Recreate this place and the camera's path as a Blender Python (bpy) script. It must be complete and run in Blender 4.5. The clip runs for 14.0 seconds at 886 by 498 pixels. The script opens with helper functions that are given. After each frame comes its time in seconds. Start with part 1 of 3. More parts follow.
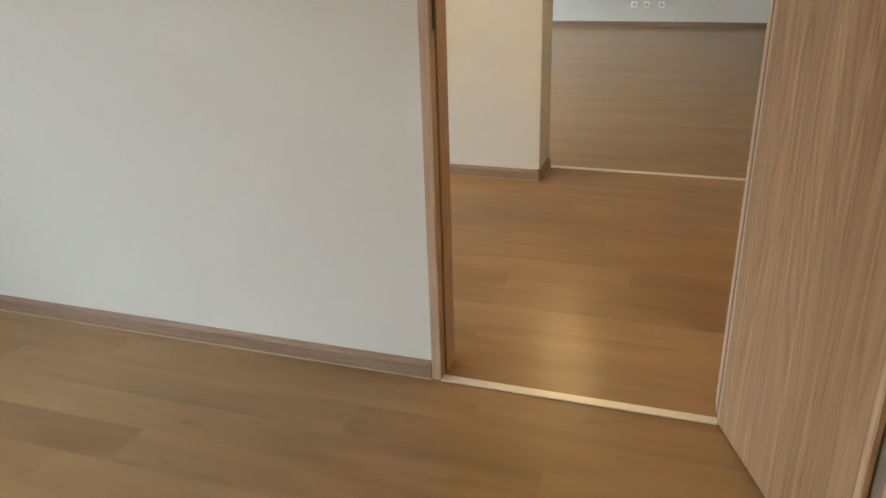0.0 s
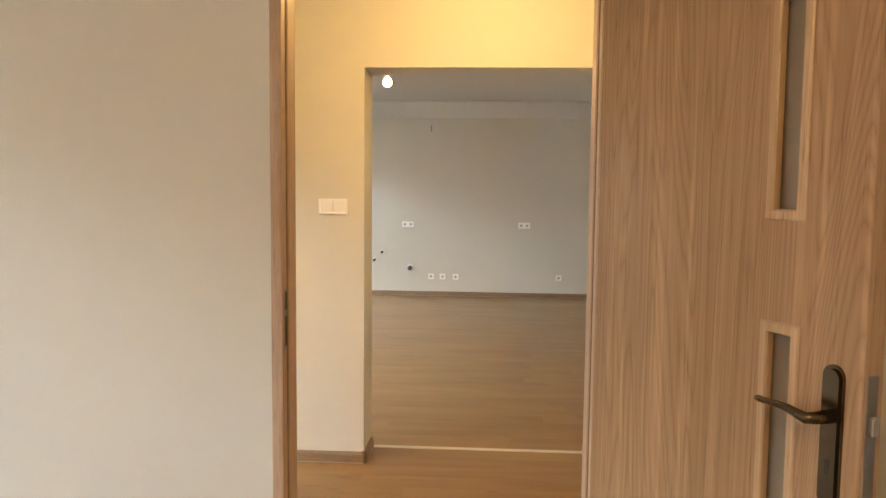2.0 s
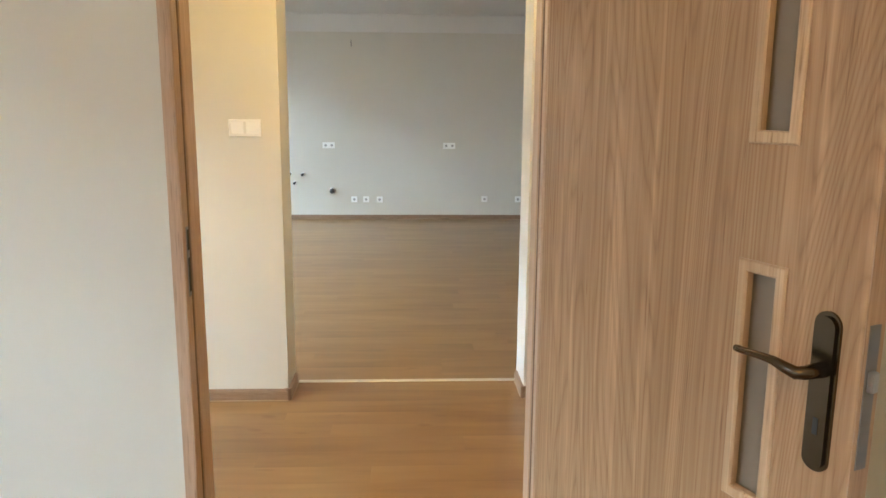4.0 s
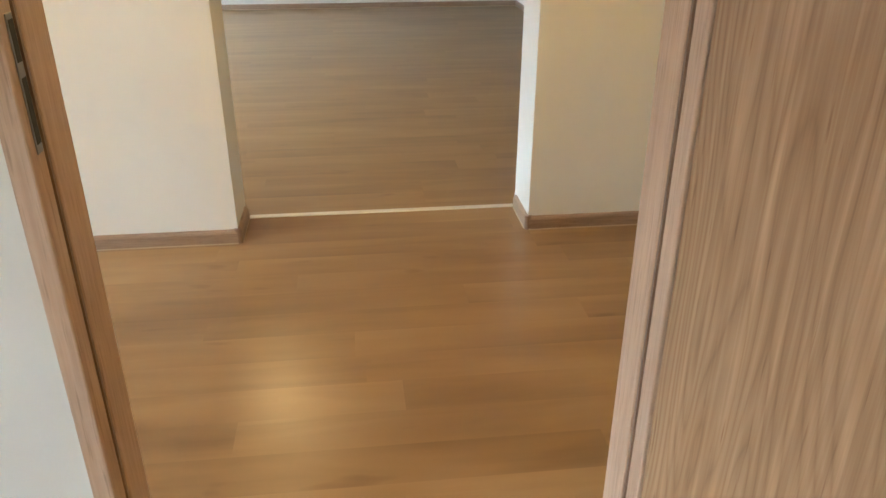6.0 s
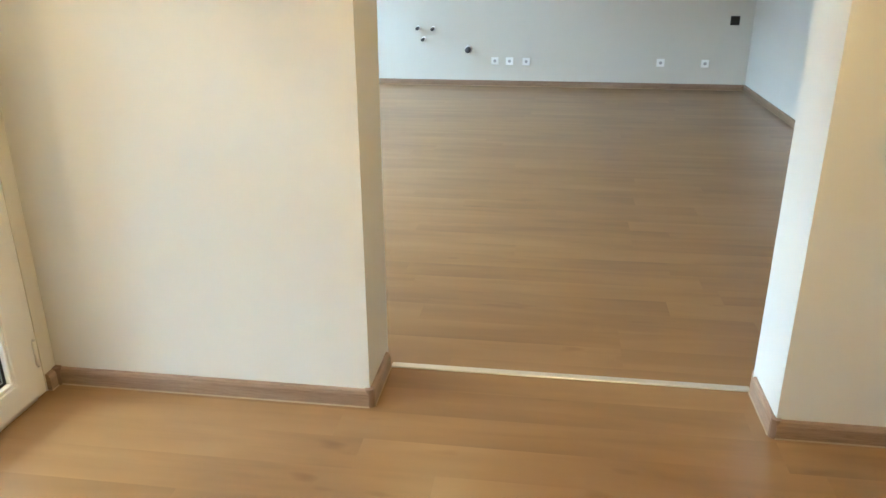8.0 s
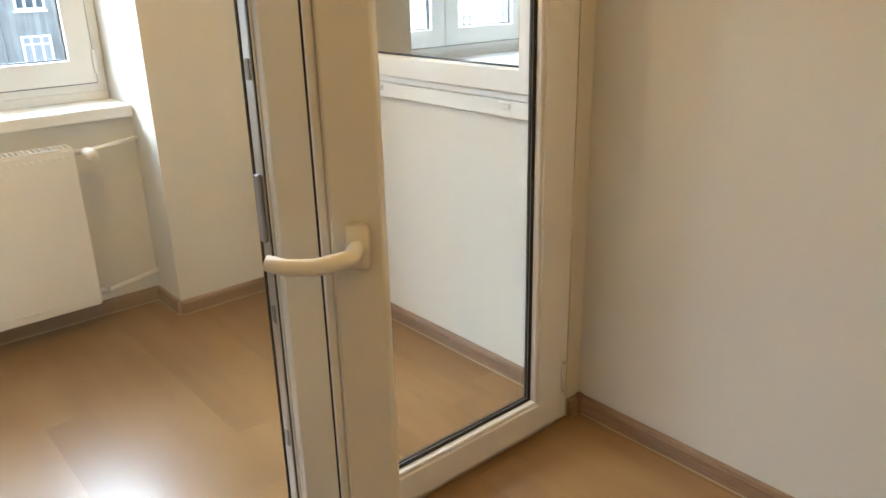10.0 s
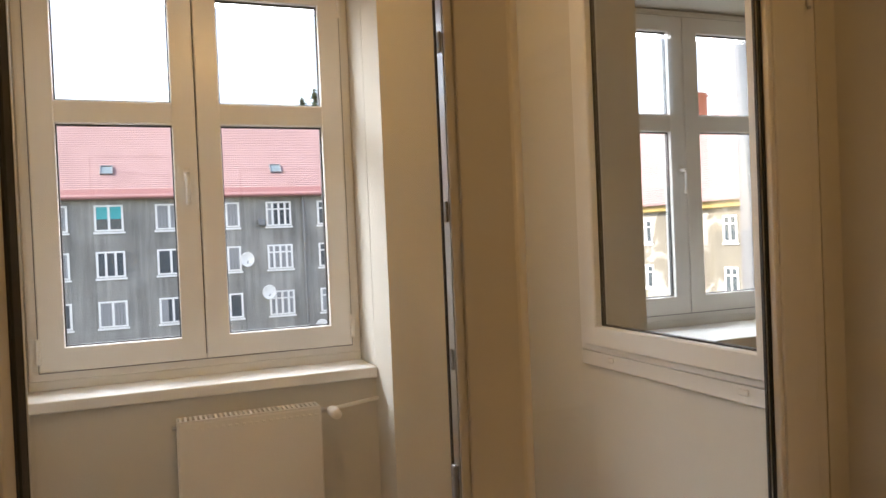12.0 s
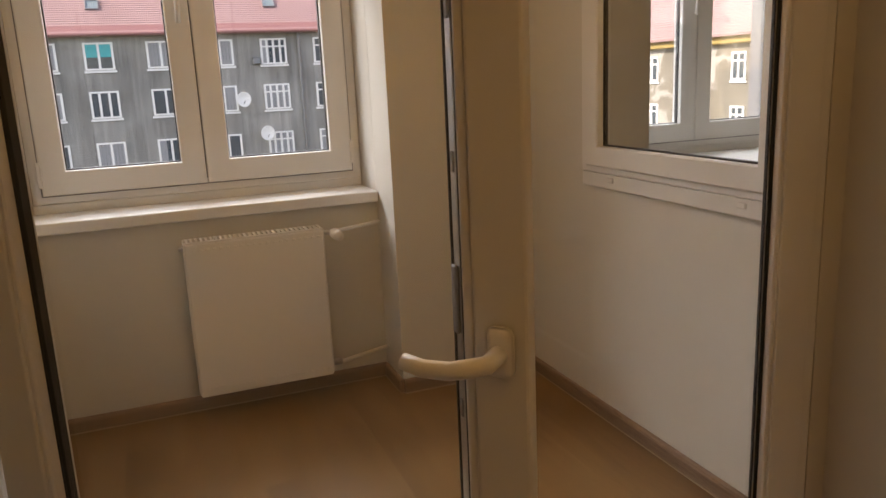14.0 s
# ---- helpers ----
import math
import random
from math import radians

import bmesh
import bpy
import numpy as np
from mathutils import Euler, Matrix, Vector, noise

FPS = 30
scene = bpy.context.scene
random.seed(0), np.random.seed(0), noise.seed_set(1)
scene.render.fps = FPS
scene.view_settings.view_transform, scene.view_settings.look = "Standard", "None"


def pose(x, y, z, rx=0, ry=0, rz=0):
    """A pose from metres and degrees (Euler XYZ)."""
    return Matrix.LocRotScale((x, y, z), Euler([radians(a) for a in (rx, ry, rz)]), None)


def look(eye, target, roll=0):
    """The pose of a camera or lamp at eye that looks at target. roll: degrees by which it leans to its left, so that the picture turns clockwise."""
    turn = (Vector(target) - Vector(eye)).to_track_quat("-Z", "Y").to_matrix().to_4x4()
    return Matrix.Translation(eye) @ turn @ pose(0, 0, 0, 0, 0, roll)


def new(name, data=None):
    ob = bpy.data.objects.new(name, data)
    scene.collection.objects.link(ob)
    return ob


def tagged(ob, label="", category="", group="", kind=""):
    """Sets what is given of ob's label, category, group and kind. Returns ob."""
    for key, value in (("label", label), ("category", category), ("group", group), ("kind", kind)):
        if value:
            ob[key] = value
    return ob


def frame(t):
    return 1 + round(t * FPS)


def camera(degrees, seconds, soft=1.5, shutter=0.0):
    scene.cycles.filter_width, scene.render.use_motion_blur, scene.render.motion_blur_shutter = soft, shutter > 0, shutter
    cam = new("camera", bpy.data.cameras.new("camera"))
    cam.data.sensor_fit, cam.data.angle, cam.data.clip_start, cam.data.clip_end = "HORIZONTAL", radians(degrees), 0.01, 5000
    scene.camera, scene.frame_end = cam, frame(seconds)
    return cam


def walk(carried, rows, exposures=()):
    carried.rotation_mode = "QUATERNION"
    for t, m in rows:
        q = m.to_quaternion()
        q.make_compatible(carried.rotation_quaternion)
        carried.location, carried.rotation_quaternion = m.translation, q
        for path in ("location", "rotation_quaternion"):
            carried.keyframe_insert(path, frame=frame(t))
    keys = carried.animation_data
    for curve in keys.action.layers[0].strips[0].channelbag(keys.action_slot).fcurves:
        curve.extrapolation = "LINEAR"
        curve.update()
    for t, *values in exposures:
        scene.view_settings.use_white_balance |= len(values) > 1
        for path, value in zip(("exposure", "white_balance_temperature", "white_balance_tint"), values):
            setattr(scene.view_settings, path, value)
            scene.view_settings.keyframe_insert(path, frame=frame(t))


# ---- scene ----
cam = camera(60.5, 14.0)
PATH = [
    (0, (0.673, -1.914, 1.326), (0.074, -0.181, 0.529), -1.8),
    (0.5, (0.624, -1.919, 1.367), (0.267, -0.085, 0.656), -3.2),
    (1, (0.57, -1.956, 1.397), (0.382, -0.038, 0.865), -1.1),
    (1.5, (0.544, -1.969, 1.45), (0.414, 0.0, 1.127), -1.0),
    (2, (0.533, -1.976, 1.493), (0.419, 0.014, 1.329), 0.6),
    (2.2, (0.529, -1.973, 1.507), (0.414, 0.02, 1.389), 0.2),
    (4.3, (0.505, -1.652, 1.483), (0.625, 0.287, 1.009), 1.2),
    (4.5, (0.499, -1.584, 1.465), (0.628, 0.341, 0.939), 1.8),
    (5, (0.431, -1.371, 1.449), (0.631, 0.549, 0.924), -0.1),
    (5.5, (0.363, -1.166, 1.407), (0.609, 0.693, 0.714), -1.6),
    (6, (0.377, -0.923, 1.351), (0.597, 0.863, 0.476), 0.2),
    (6.5, (0.455, -0.703, 1.315), (0.561, 0.988, 0.252), 0.2),
    (7, (0.433, -0.467, 1.356), (0.545, 1.326, 0.477), 1.7),
    (7.5, (0.402, -0.257, 1.351), (0.432, 1.532, 0.458), 0.5),
    (8, (0.41, -0.015, 1.327), (0.145, 1.831, 0.606), -0.2),
    (8.5, (0.368, 0.104, 1.301), (-0.339, 1.74, 0.402), -1.2),
    (9, (0.258, 0.219, 1.298), (-0.756, 1.753, 0.521), -0.8),
    (9.2, (0.217, 0.241, 1.303), (-0.887, 1.71, 0.521), -1.2),
    (11.3, (0.1, 0.462, 1.305), (-1.682, 1.287, 0.927), -0.9),
    (11.5, (0.119, 0.443, 1.333), (-1.683, 1.266, 1.059), -1.1),
    (12, (0.132, 0.468, 1.374), (-1.727, 1.205, 1.341), -2.4),
    (12.5, (0.13, 0.458, 1.41), (-1.751, 1.132, 1.498), -1.8),
    (12.8, (0.14, 0.457, 1.411), (-1.738, 1.132, 1.538), -2.2),
    (13, (0.144, 0.446, 1.405), (-1.733, 1.133, 1.466), -2.6),
    (13.2, (0.142, 0.45, 1.387), (-1.735, 1.139, 1.333), -2.6),
    (13.5, (0.133, 0.455, 1.34), (-1.743, 1.123, 1.149), -1.8),
    (14, (0.131, 0.466, 1.298), (-1.689, 1.167, 0.855), -2.6),
]
walk(cam, [(t, look(eye, target, roll)) for t, eye, target, roll in PATH],
     [(0.0, 3.4, 5700, 3), (0.5, 3.65, 5850, 4), (1.2, 3.8, 6150, 5), (2.2, 3.75, 6500, 9), (4.3, 3.95, 5350, 1), (6.3, 3.8, 5400, 3), (7.2, 3.95, 5150, 0), (8.0, 4.05, 4950, -3), (9.2, 3.4, 5250, 2), (11.3, 2.6, 6250, 11),
      (11.6, 2.35, 6350, 13), (12.2, 1.75, 6850, 17), (12.8, 1.35, 7100, 19), (13.5, 1.2, 7100, 20), (14.0, 1.55, 7200, 21)])

# ---- world and light ----
SUN_EL, SUN_AZ = radians(38), radians(184)      # the sun stands over the -y side
world = bpy.data.worlds.new("world")
scene.world = world
world.use_nodes = True
wn = world.node_tree.nodes
sky = wn.new("ShaderNodeTexSky")
sky.sky_type = "NISHITA"
sky.sun_disc = False
sky.sun_elevation = SUN_EL
sky.sun_rotation = SUN_AZ
sky.dust_density = 2.0
haze = wn.new("ShaderNodeMix")                  # thin white cloud over the whole sky
haze.data_type, haze.blend_type = "RGBA", "ADD"
haze.inputs[0].default_value, haze.inputs[7].default_value = 1.0, (1.0, 0.93, 0.83, 1)
world.node_tree.links.new(sky.outputs["Color"], haze.inputs[6])
world.node_tree.links.new(haze.outputs[2], wn["Background"].inputs["Color"])
wn["Background"].inputs["Strength"].default_value = 0.15

sun = new("sun", bpy.data.lights.new("sun", "SUN"))
sun.data.energy, sun.data.angle, sun.data.color = 2.8, radians(0.5), (1.0, 0.95, 0.86)
sun.matrix_world = look((0, 0, 40), (0.045 * 30, 0.99 * 30, 40 - 0.78 * 30))


def bulb_light(name, x, y, z, watts, color):
    """A bare bulb that shines all round."""
    lamp = new(name, bpy.data.lights.new(name, "POINT"))
    lamp.data.energy, lamp.data.color, lamp.data.shadow_soft_size = watts, color, 0.035
    lamp.location = (x, y, z)
    return lamp


WARM = (1.0, 0.54, 0.12)
bulb_light("living_bulb_light", -0.24, 3.87, 2.24, 0.1, WARM)
bulb_light("hall_bulb_light", 0.55, 1.05, 2.35, 1.05, WARM)
bulb_light("loggia_bulb_light", -1.85, 0.85, 2.45, 0.9, WARM)
bulb_light("bedroom_bulb_light", 0.30, -2.60, 2.29, 1.15, WARM)

# unseen area lamp added in front of the facade to boost daylight through the windows
glow = new("sky_fill", bpy.data.lights.new("sky_fill", "AREA"))
glow.data.shape, glow.data.size, glow.data.size_y = "RECTANGLE", 24.0, 2.2
glow.data.energy, glow.data.color = 760, (0.88, 0.95, 1.0)
glow.matrix_world = look((-7.0, 0.5, 4.6), (-2.5, 0.5, 1.3))


# ---- materials ----
def material(name, color, rough=0.5, metal=0.0, **more):
    m = bpy.data.materials.new(name)
    m.use_nodes = True
    b = m.node_tree.nodes["Principled BSDF"]
    b.inputs["Base Color"].default_value = (*color, 1)
    b.inputs["Roughness"].default_value = rough
    b.inputs["Metallic"].default_value = metal
    for k, v in more.items():
        b.inputs[k.replace("_", " ")].default_value = v
    return m


def node(m, kind, **inputs):
    n = m.node_tree.nodes.new(kind)
    for k, v in inputs.items():
        n.inputs[k.replace("_", " ")].default_value = v
    return n


def wire(m, a, b):
    m.node_tree.links.new(a, b)


def bsdf(m):
    return m.node_tree.nodes["Principled BSDF"]


def coords(m, scale, random_shift=0.0):
    """Object coordinates at a scale, shifted for each object by its random number."""
    tc = node(m, "ShaderNodeTexCoord")
    mp = node(m, "ShaderNodeMapping")
    mp.inputs["Scale"].default_value = scale
    wire(m, tc.outputs["Object"], mp.inputs["Vector"])
    if random_shift:
        oi = node(m, "ShaderNodeObjectInfo")
        mul = node(m, "ShaderNodeVectorMath")
        mul.operation = "SCALE"
        cx = node(m, "ShaderNodeCombineXYZ", X=1.0, Y=0.73, Z=0.41)
        wire(m, cx.outputs[0], mul.inputs[0])
        sc = node(m, "ShaderNodeMath")
        sc.operation = "MULTIPLY"
        sc.inputs[1].default_value = random_shift
        wire(m, oi.outputs["Random"], sc.inputs[0])
        wire(m, sc.outputs[0], mul.inputs["Scale"])
        wire(m, mul.outputs[0], mp.inputs["Location"])
    return mp.outputs["Vector"]


def ramp(m, fac, stops):
    r = node(m, "ShaderNodeValToRGB")
    e = r.color_ramp.elements
    while len(e) < len(stops):
        e.new(0.5)
    for el, (p, c) in zip(e, stops):
        el.position, el.color = p, (*c, 1)
    wire(m, fac, r.inputs["Fac"])
    return r.outputs["Color"]


def noise_tex(m, vec, scale, detail=4.0, rough=0.55, distortion=0.0):
    n = node(m, "ShaderNodeTexNoise", Scale=scale, Detail=detail, Roughness=rough, Distortion=distortion)
    wire(m, vec, n.inputs["Vector"])
    return n.outputs["Fac"]


def mixed(m, fac, a, b, blend="MIX"):
    n = node(m, "ShaderNodeMix")
    n.data_type, n.blend_type = "RGBA", blend
    for sock, v in ((n.inputs[0], fac), (n.inputs[6], a), (n.inputs[7], b)):
        if isinstance(v, (int, float)):
            sock.default_value = v
        elif isinstance(v, tuple):
            sock.default_value = (*v, 1)
        else:
            wire(m, v, sock)
    return n.outputs[2]


def bump(m, fac, strength, distance):
    b = node(m, "ShaderNodeBump", Strength=strength, Distance=distance)
    wire(m, fac, b.inputs["Height"])
    wire(m, b.outputs["Normal"], bsdf(m).inputs["Normal"])


def wood(name, dark, mid, light, grain, rough, shift=7.0, vary=0.0, figure=0.35, bumps=0.12, pores=0.7):
    """Wood laminate; grain is the scale of the stretched noise along the three local axes."""
    m = material(name, mid, rough)
    v = coords(m, grain, shift)
    fine = noise_tex(m, v, 9.0, 6.0, 0.62)
    broad = noise_tex(m, v, 1.6, 3.0, 0.5, 0.6)
    col = ramp(m, fine, [(0.28, dark), (0.50, mid), (0.72, light)])
    col2 = ramp(m, broad, [(0.30, dark), (0.52, mid), (0.75, light)])
    c = mixed(m, figure, col, col2)
    # short dark pores
    pore = noise_tex(m, v, 26.0, 2.0, 0.5)
    pr = ramp(m, pore, [(0.30, (0.62, 0.58, 0.55)), (0.42, (1, 1, 1))])
    c = mixed(m, pores, c, pr, "MULTIPLY")
    if vary:
        oi = node(m, "ShaderNodeObjectInfo")
        t = ramp(m, oi.outputs["Random"], [(0.0, (1 - vary, 1 - vary * 1.05, 1 - vary * 1.12)), (0.5, (1, 1, 1)), (1.0, (1 + vary * 0.4,) * 3)])
        c = mixed(m, 1.0, c, t, "MULTIPLY")
    wire(m, c, bsdf(m).inputs["Base Color"])
    rr = node(m, "ShaderNodeMapRange")
    wire(m, broad, rr.inputs["Value"])
    rr.inputs["To Min"].default_value, rr.inputs["To Max"].default_value = rough - 0.05, rough + 0.07
    wire(m, rr.outputs[0], bsdf(m).inputs["Roughness"])
    if bumps:
        bump(m, fine, bumps, 0.002)
    return m


def veneer(name, dark, mid, light, rough, rings=34.0):
    """Flat-sawn oak pattern upright along z: fine growth lines, straight fibres, pale streaks, short dark dashes and broad bands."""
    m = material(name, mid, rough)
    v = coords(m, (3.6, 3.6, 0.34), 5.0)
    hill = noise_tex(m, v, 1.0, 2.5, 0.45, 0.8)
    k = node(m, "ShaderNodeMath")
    k.operation = "MULTIPLY"
    k.inputs[1].default_value = rings
    wire(m, hill, k.inputs[0])
    pp = node(m, "ShaderNodeMath")
    pp.operation = "PINGPONG"
    pp.inputs[1].default_value = 1.0
    wire(m, k.outputs[0], pp.inputs[0])
    ring = ramp(m, pp.outputs[0], [(0.0, dark), (0.25, mid), (1.0, light)])
    v2 = coords(m, (120, 120, 1.1), 5.0)
    fibre = noise_tex(m, v2, 1.5, 5.0, 0.65)
    c = mixed(m, 0.42, ring, ramp(m, fibre, [(0.34, dark), (0.50, mid), (0.64, light)]))
    pale = noise_tex(m, coords(m, (48, 48, 0.9), 5.0), 1.0, 3.0, 0.6, 0.3)
    c = mixed(m, 0.9, c, ramp(m, pale, [(0.42, (0.93, 0.91, 0.88)), (0.54, (1, 1, 1)), (0.66, (1.22, 1.25, 1.29))]), "MULTIPLY")
    v3 = coords(m, (7, 7, 0.18), 5.0)
    band = noise_tex(m, v3, 1.0, 3.0, 0.5)
    c = mixed(m, 0.75, c, ramp(m, band, [(0.32, (0.88, 0.86, 0.82)), (0.50, (1, 1, 1)), (0.68, (1.08, 1.09, 1.11))]), "MULTIPLY")
    v4 = coords(m, (150, 150, 7.0), 5.0)
    dash = noise_tex(m, v4, 1.0, 2.0, 0.5)
    c = mixed(m, 0.8, c, ramp(m, dash, [(0.27, (0.60, 0.50, 0.40)), (0.36, (1, 1, 1))]), "MULTIPLY")
    wire(m, c, bsdf(m).inputs["Base Color"])
    bump(m, fibre, 0.2, 0.001)
    return m


def plaster(name, color, scale=1.0, relief=0.25):
    """Rolled wall paint: orange-peel relief and faint broad unevenness."""
    m = material(name, color, 0.85)
    v = coords(m, (1, 1, 1))
    broad = noise_tex(m, v, 0.9 * scale, 3.0)
    a = tuple(c * 0.965 for c in color)
    wire(m, ramp(m, broad, [(0.3, a), (0.7, color)]), bsdf(m).inputs["Base Color"])
    bump(m, noise_tex(m, v, 160 * scale, 3.0), relief, 0.0015)
    return m


def pvc(name, color, rough=0.30):
    m = material(name, color, rough)
    v = coords(m, (1, 1, 1))
    n = noise_tex(m, v, 7.0, 3.0)
    wire(m, ramp(m, n, [(0.3, tuple(c * 0.96 for c in color)), (0.7, color)]), bsdf(m).inputs["Base Color"])
    return m


def floor_wood(name, dark, mid, light, rough):
    """Oak laminate boards along x: soft cloudy figure, thin darker grain lines, a few knots; each board its own tone."""
    m = material(name, mid, rough)
    v = coords(m, (1.1, 6.0, 6.0), 31.0)
    cloud = noise_tex(m, v, 1.0, 3.0, 0.55, 0.4)
    c = ramp(m, cloud, [(0.30, dark), (0.50, mid), (0.70, light)])
    v2 = coords(m, (1.1, 22.0, 22.0), 31.0)
    lines = noise_tex(m, v2, 1.0, 3.0, 0.55)
    c = mixed(m, 0.5, c, ramp(m, lines, [(0.25, (0.80, 0.77, 0.72)), (0.45, (1, 1, 1)), (0.75, (1.04, 1.04, 1.04))]), "MULTIPLY")
    v3 = coords(m, (5.0, 16.0, 16.0), 31.0)
    knot = noise_tex(m, v3, 1.0, 1.0, 0.5)
    c = mixed(m, 0.6, c, ramp(m, knot, [(0.18, (0.62, 0.52, 0.42)), (0.30, (1, 1, 1))]), "MULTIPLY")
    oi = node(m, "ShaderNodeObjectInfo")
    t = ramp(m, oi.outputs["Random"], [(0.0, (0.94, 0.93, 0.92)), (0.5, (1, 1, 1)), (1.0, (1.03, 1.03, 1.03))])
    c = mixed(m, 1.0, c, t, "MULTIPLY")
    wire(m, c, bsdf(m).inputs["Base Color"])
    bsdf(m).inputs["Specular IOR Level"].default_value = 0.5
    return m


FLOOR = floor_wood("oak_laminate_floor", (0.182, 0.101, 0.038), (0.232, 0.132, 0.051), (0.272, 0.162, 0.068), 0.28)
DOOR = veneer("light_oak_laminate", (0.262, 0.148, 0.069), (0.350, 0.207, 0.103), (0.430, 0.272, 0.150), 0.40, 80.0)
DOOR_PALE = veneer("pale_oak_laminate", (0.40, 0.255, 0.142), (0.49, 0.33, 0.195), (0.55, 0.39, 0.24), 0.38, 90.0)
CASING = wood("oak_casing", (0.34, 0.225, 0.145), (0.46, 0.318, 0.213), (0.54, 0.39, 0.275), (14, 14, 0.5), 0.45, 5.0, 0.0)
BASE = wood("oak_skirting", (0.185, 0.118, 0.072), (0.262, 0.174, 0.110), (0.325, 0.226, 0.150), (1.2, 1.2, 26), 0.42, 9.0, 0.0)
WALL = plaster("cream_wall_paint", (0.65, 0.625, 0.56))
WHITE = plaster("white_ceiling_paint", (0.66, 0.65, 0.63))
PVC = pvc("white_pvc", (0.76, 0.75, 0.72))
SILL = pvc("white_sill_laminate", (0.82, 0.82, 0.80), 0.28)
FOOT = material("beige_plastic_lip", (0.42, 0.33, 0.23), 0.5)
RUBBER = material("black_rubber", (0.012, 0.012, 0.013), 0.55)
GREYSEAL = material("grey_seal", (0.09, 0.095, 0.105), 0.5)
DULL = material("dull_zinc_metal", (0.30, 0.30, 0.31), 0.5, 0.8)
STEEL = material("brushed_steel", (0.55, 0.55, 0.56), 0.32, 1.0)
ALU = material("aluminium_strip", (0.72, 0.70, 0.67), 0.38, 0.85)
BRASS = material("antique_brass", (0.13, 0.100, 0.070), 0.24, 1.0)
SWITCH = material("white_switch_plastic", (0.90, 0.89, 0.86), 0.3)
SOCKET = material("white_socket_plastic", (0.93, 0.93, 0.92), 0.35)
# white plastic greyed by the shade inside a socket's well
WELL = material("socket_well_shade", (0.42, 0.42, 0.42), 0.4)
# black parts; also the shade inside holes and radiator, put into colour
DARK = material("black_part_and_hole_shade", (0.03, 0.03, 0.032), 0.7)
ENAMEL = material("white_enamel", (0.80, 0.78, 0.73), 0.30)
PLASTIC = material("white_plastic", (0.78, 0.76, 0.72), 0.35)
GLASS = material("window_glass", (0.97, 0.985, 0.98), 0.0, 0.0, Transmission_Weight=1.0, IOR=1.45)
OPAL = material("satin_glass", (0.24, 0.185, 0.13), 0.42, 0.0, Transmission_Weight=0.15, IOR=1.45)
GLOW = material("glowing_bulb", (1, 0.85, 0.6), 0.4, 0.0, Emission_Color=(1.0, 0.62, 0.24, 1), Emission_Strength=26.0)


# ---- building helpers ----
def box(bm, x0, x1, y0, y1, z0, z1, bevel=0.0, segments=1):
    (x0, x1), (y0, y1), (z0, z1) = sorted((x0, x1)), sorted((y0, y1)), sorted((z0, z1))
    vs = [bm.verts.new(p) for p in ((x0, y0, z0), (x1, y0, z0), (x1, y1, z0), (x0, y1, z0), (x0, y0, z1), (x1, y0, z1), (x1, y1, z1), (x0, y1, z1))]
    fs = [bm.faces.new([vs[i] for i in f]) for f in ((3, 2, 1, 0), (4, 5, 6, 7), (0, 1, 5, 4), (1, 2, 6, 5), (2, 3, 7, 6), (3, 0, 4, 7))]
    if bevel:
        edges = list({e for f in fs for e in f.edges})
        bmesh.ops.bevel(bm, geom=edges, offset=bevel, segments=segments, affect="EDGES", profile=0.5)
    return bm


def boxes(*rows, bevel=0.0, segments=1):
    bm = bmesh.new()
    for r in rows:
        box(bm, *r, bevel=bevel, segments=segments)
    return bm


def prism(profile, axis, a, b):
    """A closed outline, counter-clockwise, drawn out from a to b along the axis x, y or z."""
    bm = bmesh.new()
    put = {"x": lambda s, p: (s, p[0], p[1]), "y": lambda s, p: (p[0], s, p[1]), "z": lambda s, p: (p[0], p[1], s)}[axis]
    one = [bm.verts.new(put(a, p)) for p in profile]
    two = [bm.verts.new(put(b, p)) for p in profile]
    n = len(profile)
    bm.faces.new(one[::-1])
    bm.faces.new(two)
    for i in range(n):
        bm.faces.new((one[i], one[(i + 1) % n], two[(i + 1) % n], two[i]))
    bmesh.ops.recalc_face_normals(bm, faces=bm.faces)
    return bm


def tube(bm, points, radius, sides=10, radii=None):
    """A round bar along points."""
    rings = []
    pts = [Vector(p) for p in points]
    for i, p in enumerate(pts):
        d = (pts[min(i + 1, len(pts) - 1)] - pts[max(i - 1, 0)]).normalized()
        a = d.cross(Vector((0, 0, 1)) if abs(d.z) < 0.9 else Vector((1, 0, 0))).normalized()
        b = d.cross(a)
        r = radii[i] if radii else radius
        rings.append([bm.verts.new(p + (a * math.cos(k * 2 * math.pi / sides) + b * math.sin(k * 2 * math.pi / sides)) * r) for k in range(sides)])
    for p, q in zip(rings, rings[1:]):
        for k in range(sides):
            bm.faces.new((p[k], p[(k + 1) % sides], q[(k + 1) % sides], q[k]))
    bm.faces.new(rings[0][::-1])
    bm.faces.new(rings[-1])
    bmesh.ops.recalc_face_normals(bm, faces=bm.faces)
    return bm


def mesh(name, bm, mat, smooth=False):
    me = bpy.data.meshes.new(name)
    bm.to_mesh(me)
    bm.free()
    me.materials.append(mat)
    if smooth:
        for p in me.polygons:
            p.use_smooth = True
    return me


def part(name, bm, mat, parent, label="", smooth=False):
    ob = new(name, mesh(name, bm, mat, smooth))
    ob.parent = parent
    return tagged(ob, label)


def thing(name, m=None, label="", category="", group="", kind=""):
    ob = new(name)
    if m is not None:
        ob.matrix_basis = m
    return tagged(ob, label, category, group, kind)


def structure(name, bm, mat, label):
    return tagged(new(name, mesh(name, bm, mat)), label, kind="structure")


# ---- the large structure ----
H = 2.62                 # ceilings
XF = -2.98               # inner face of the facade
XL = -2.72               # inner face of the window wall in the living room
XO = -3.50               # its outer face
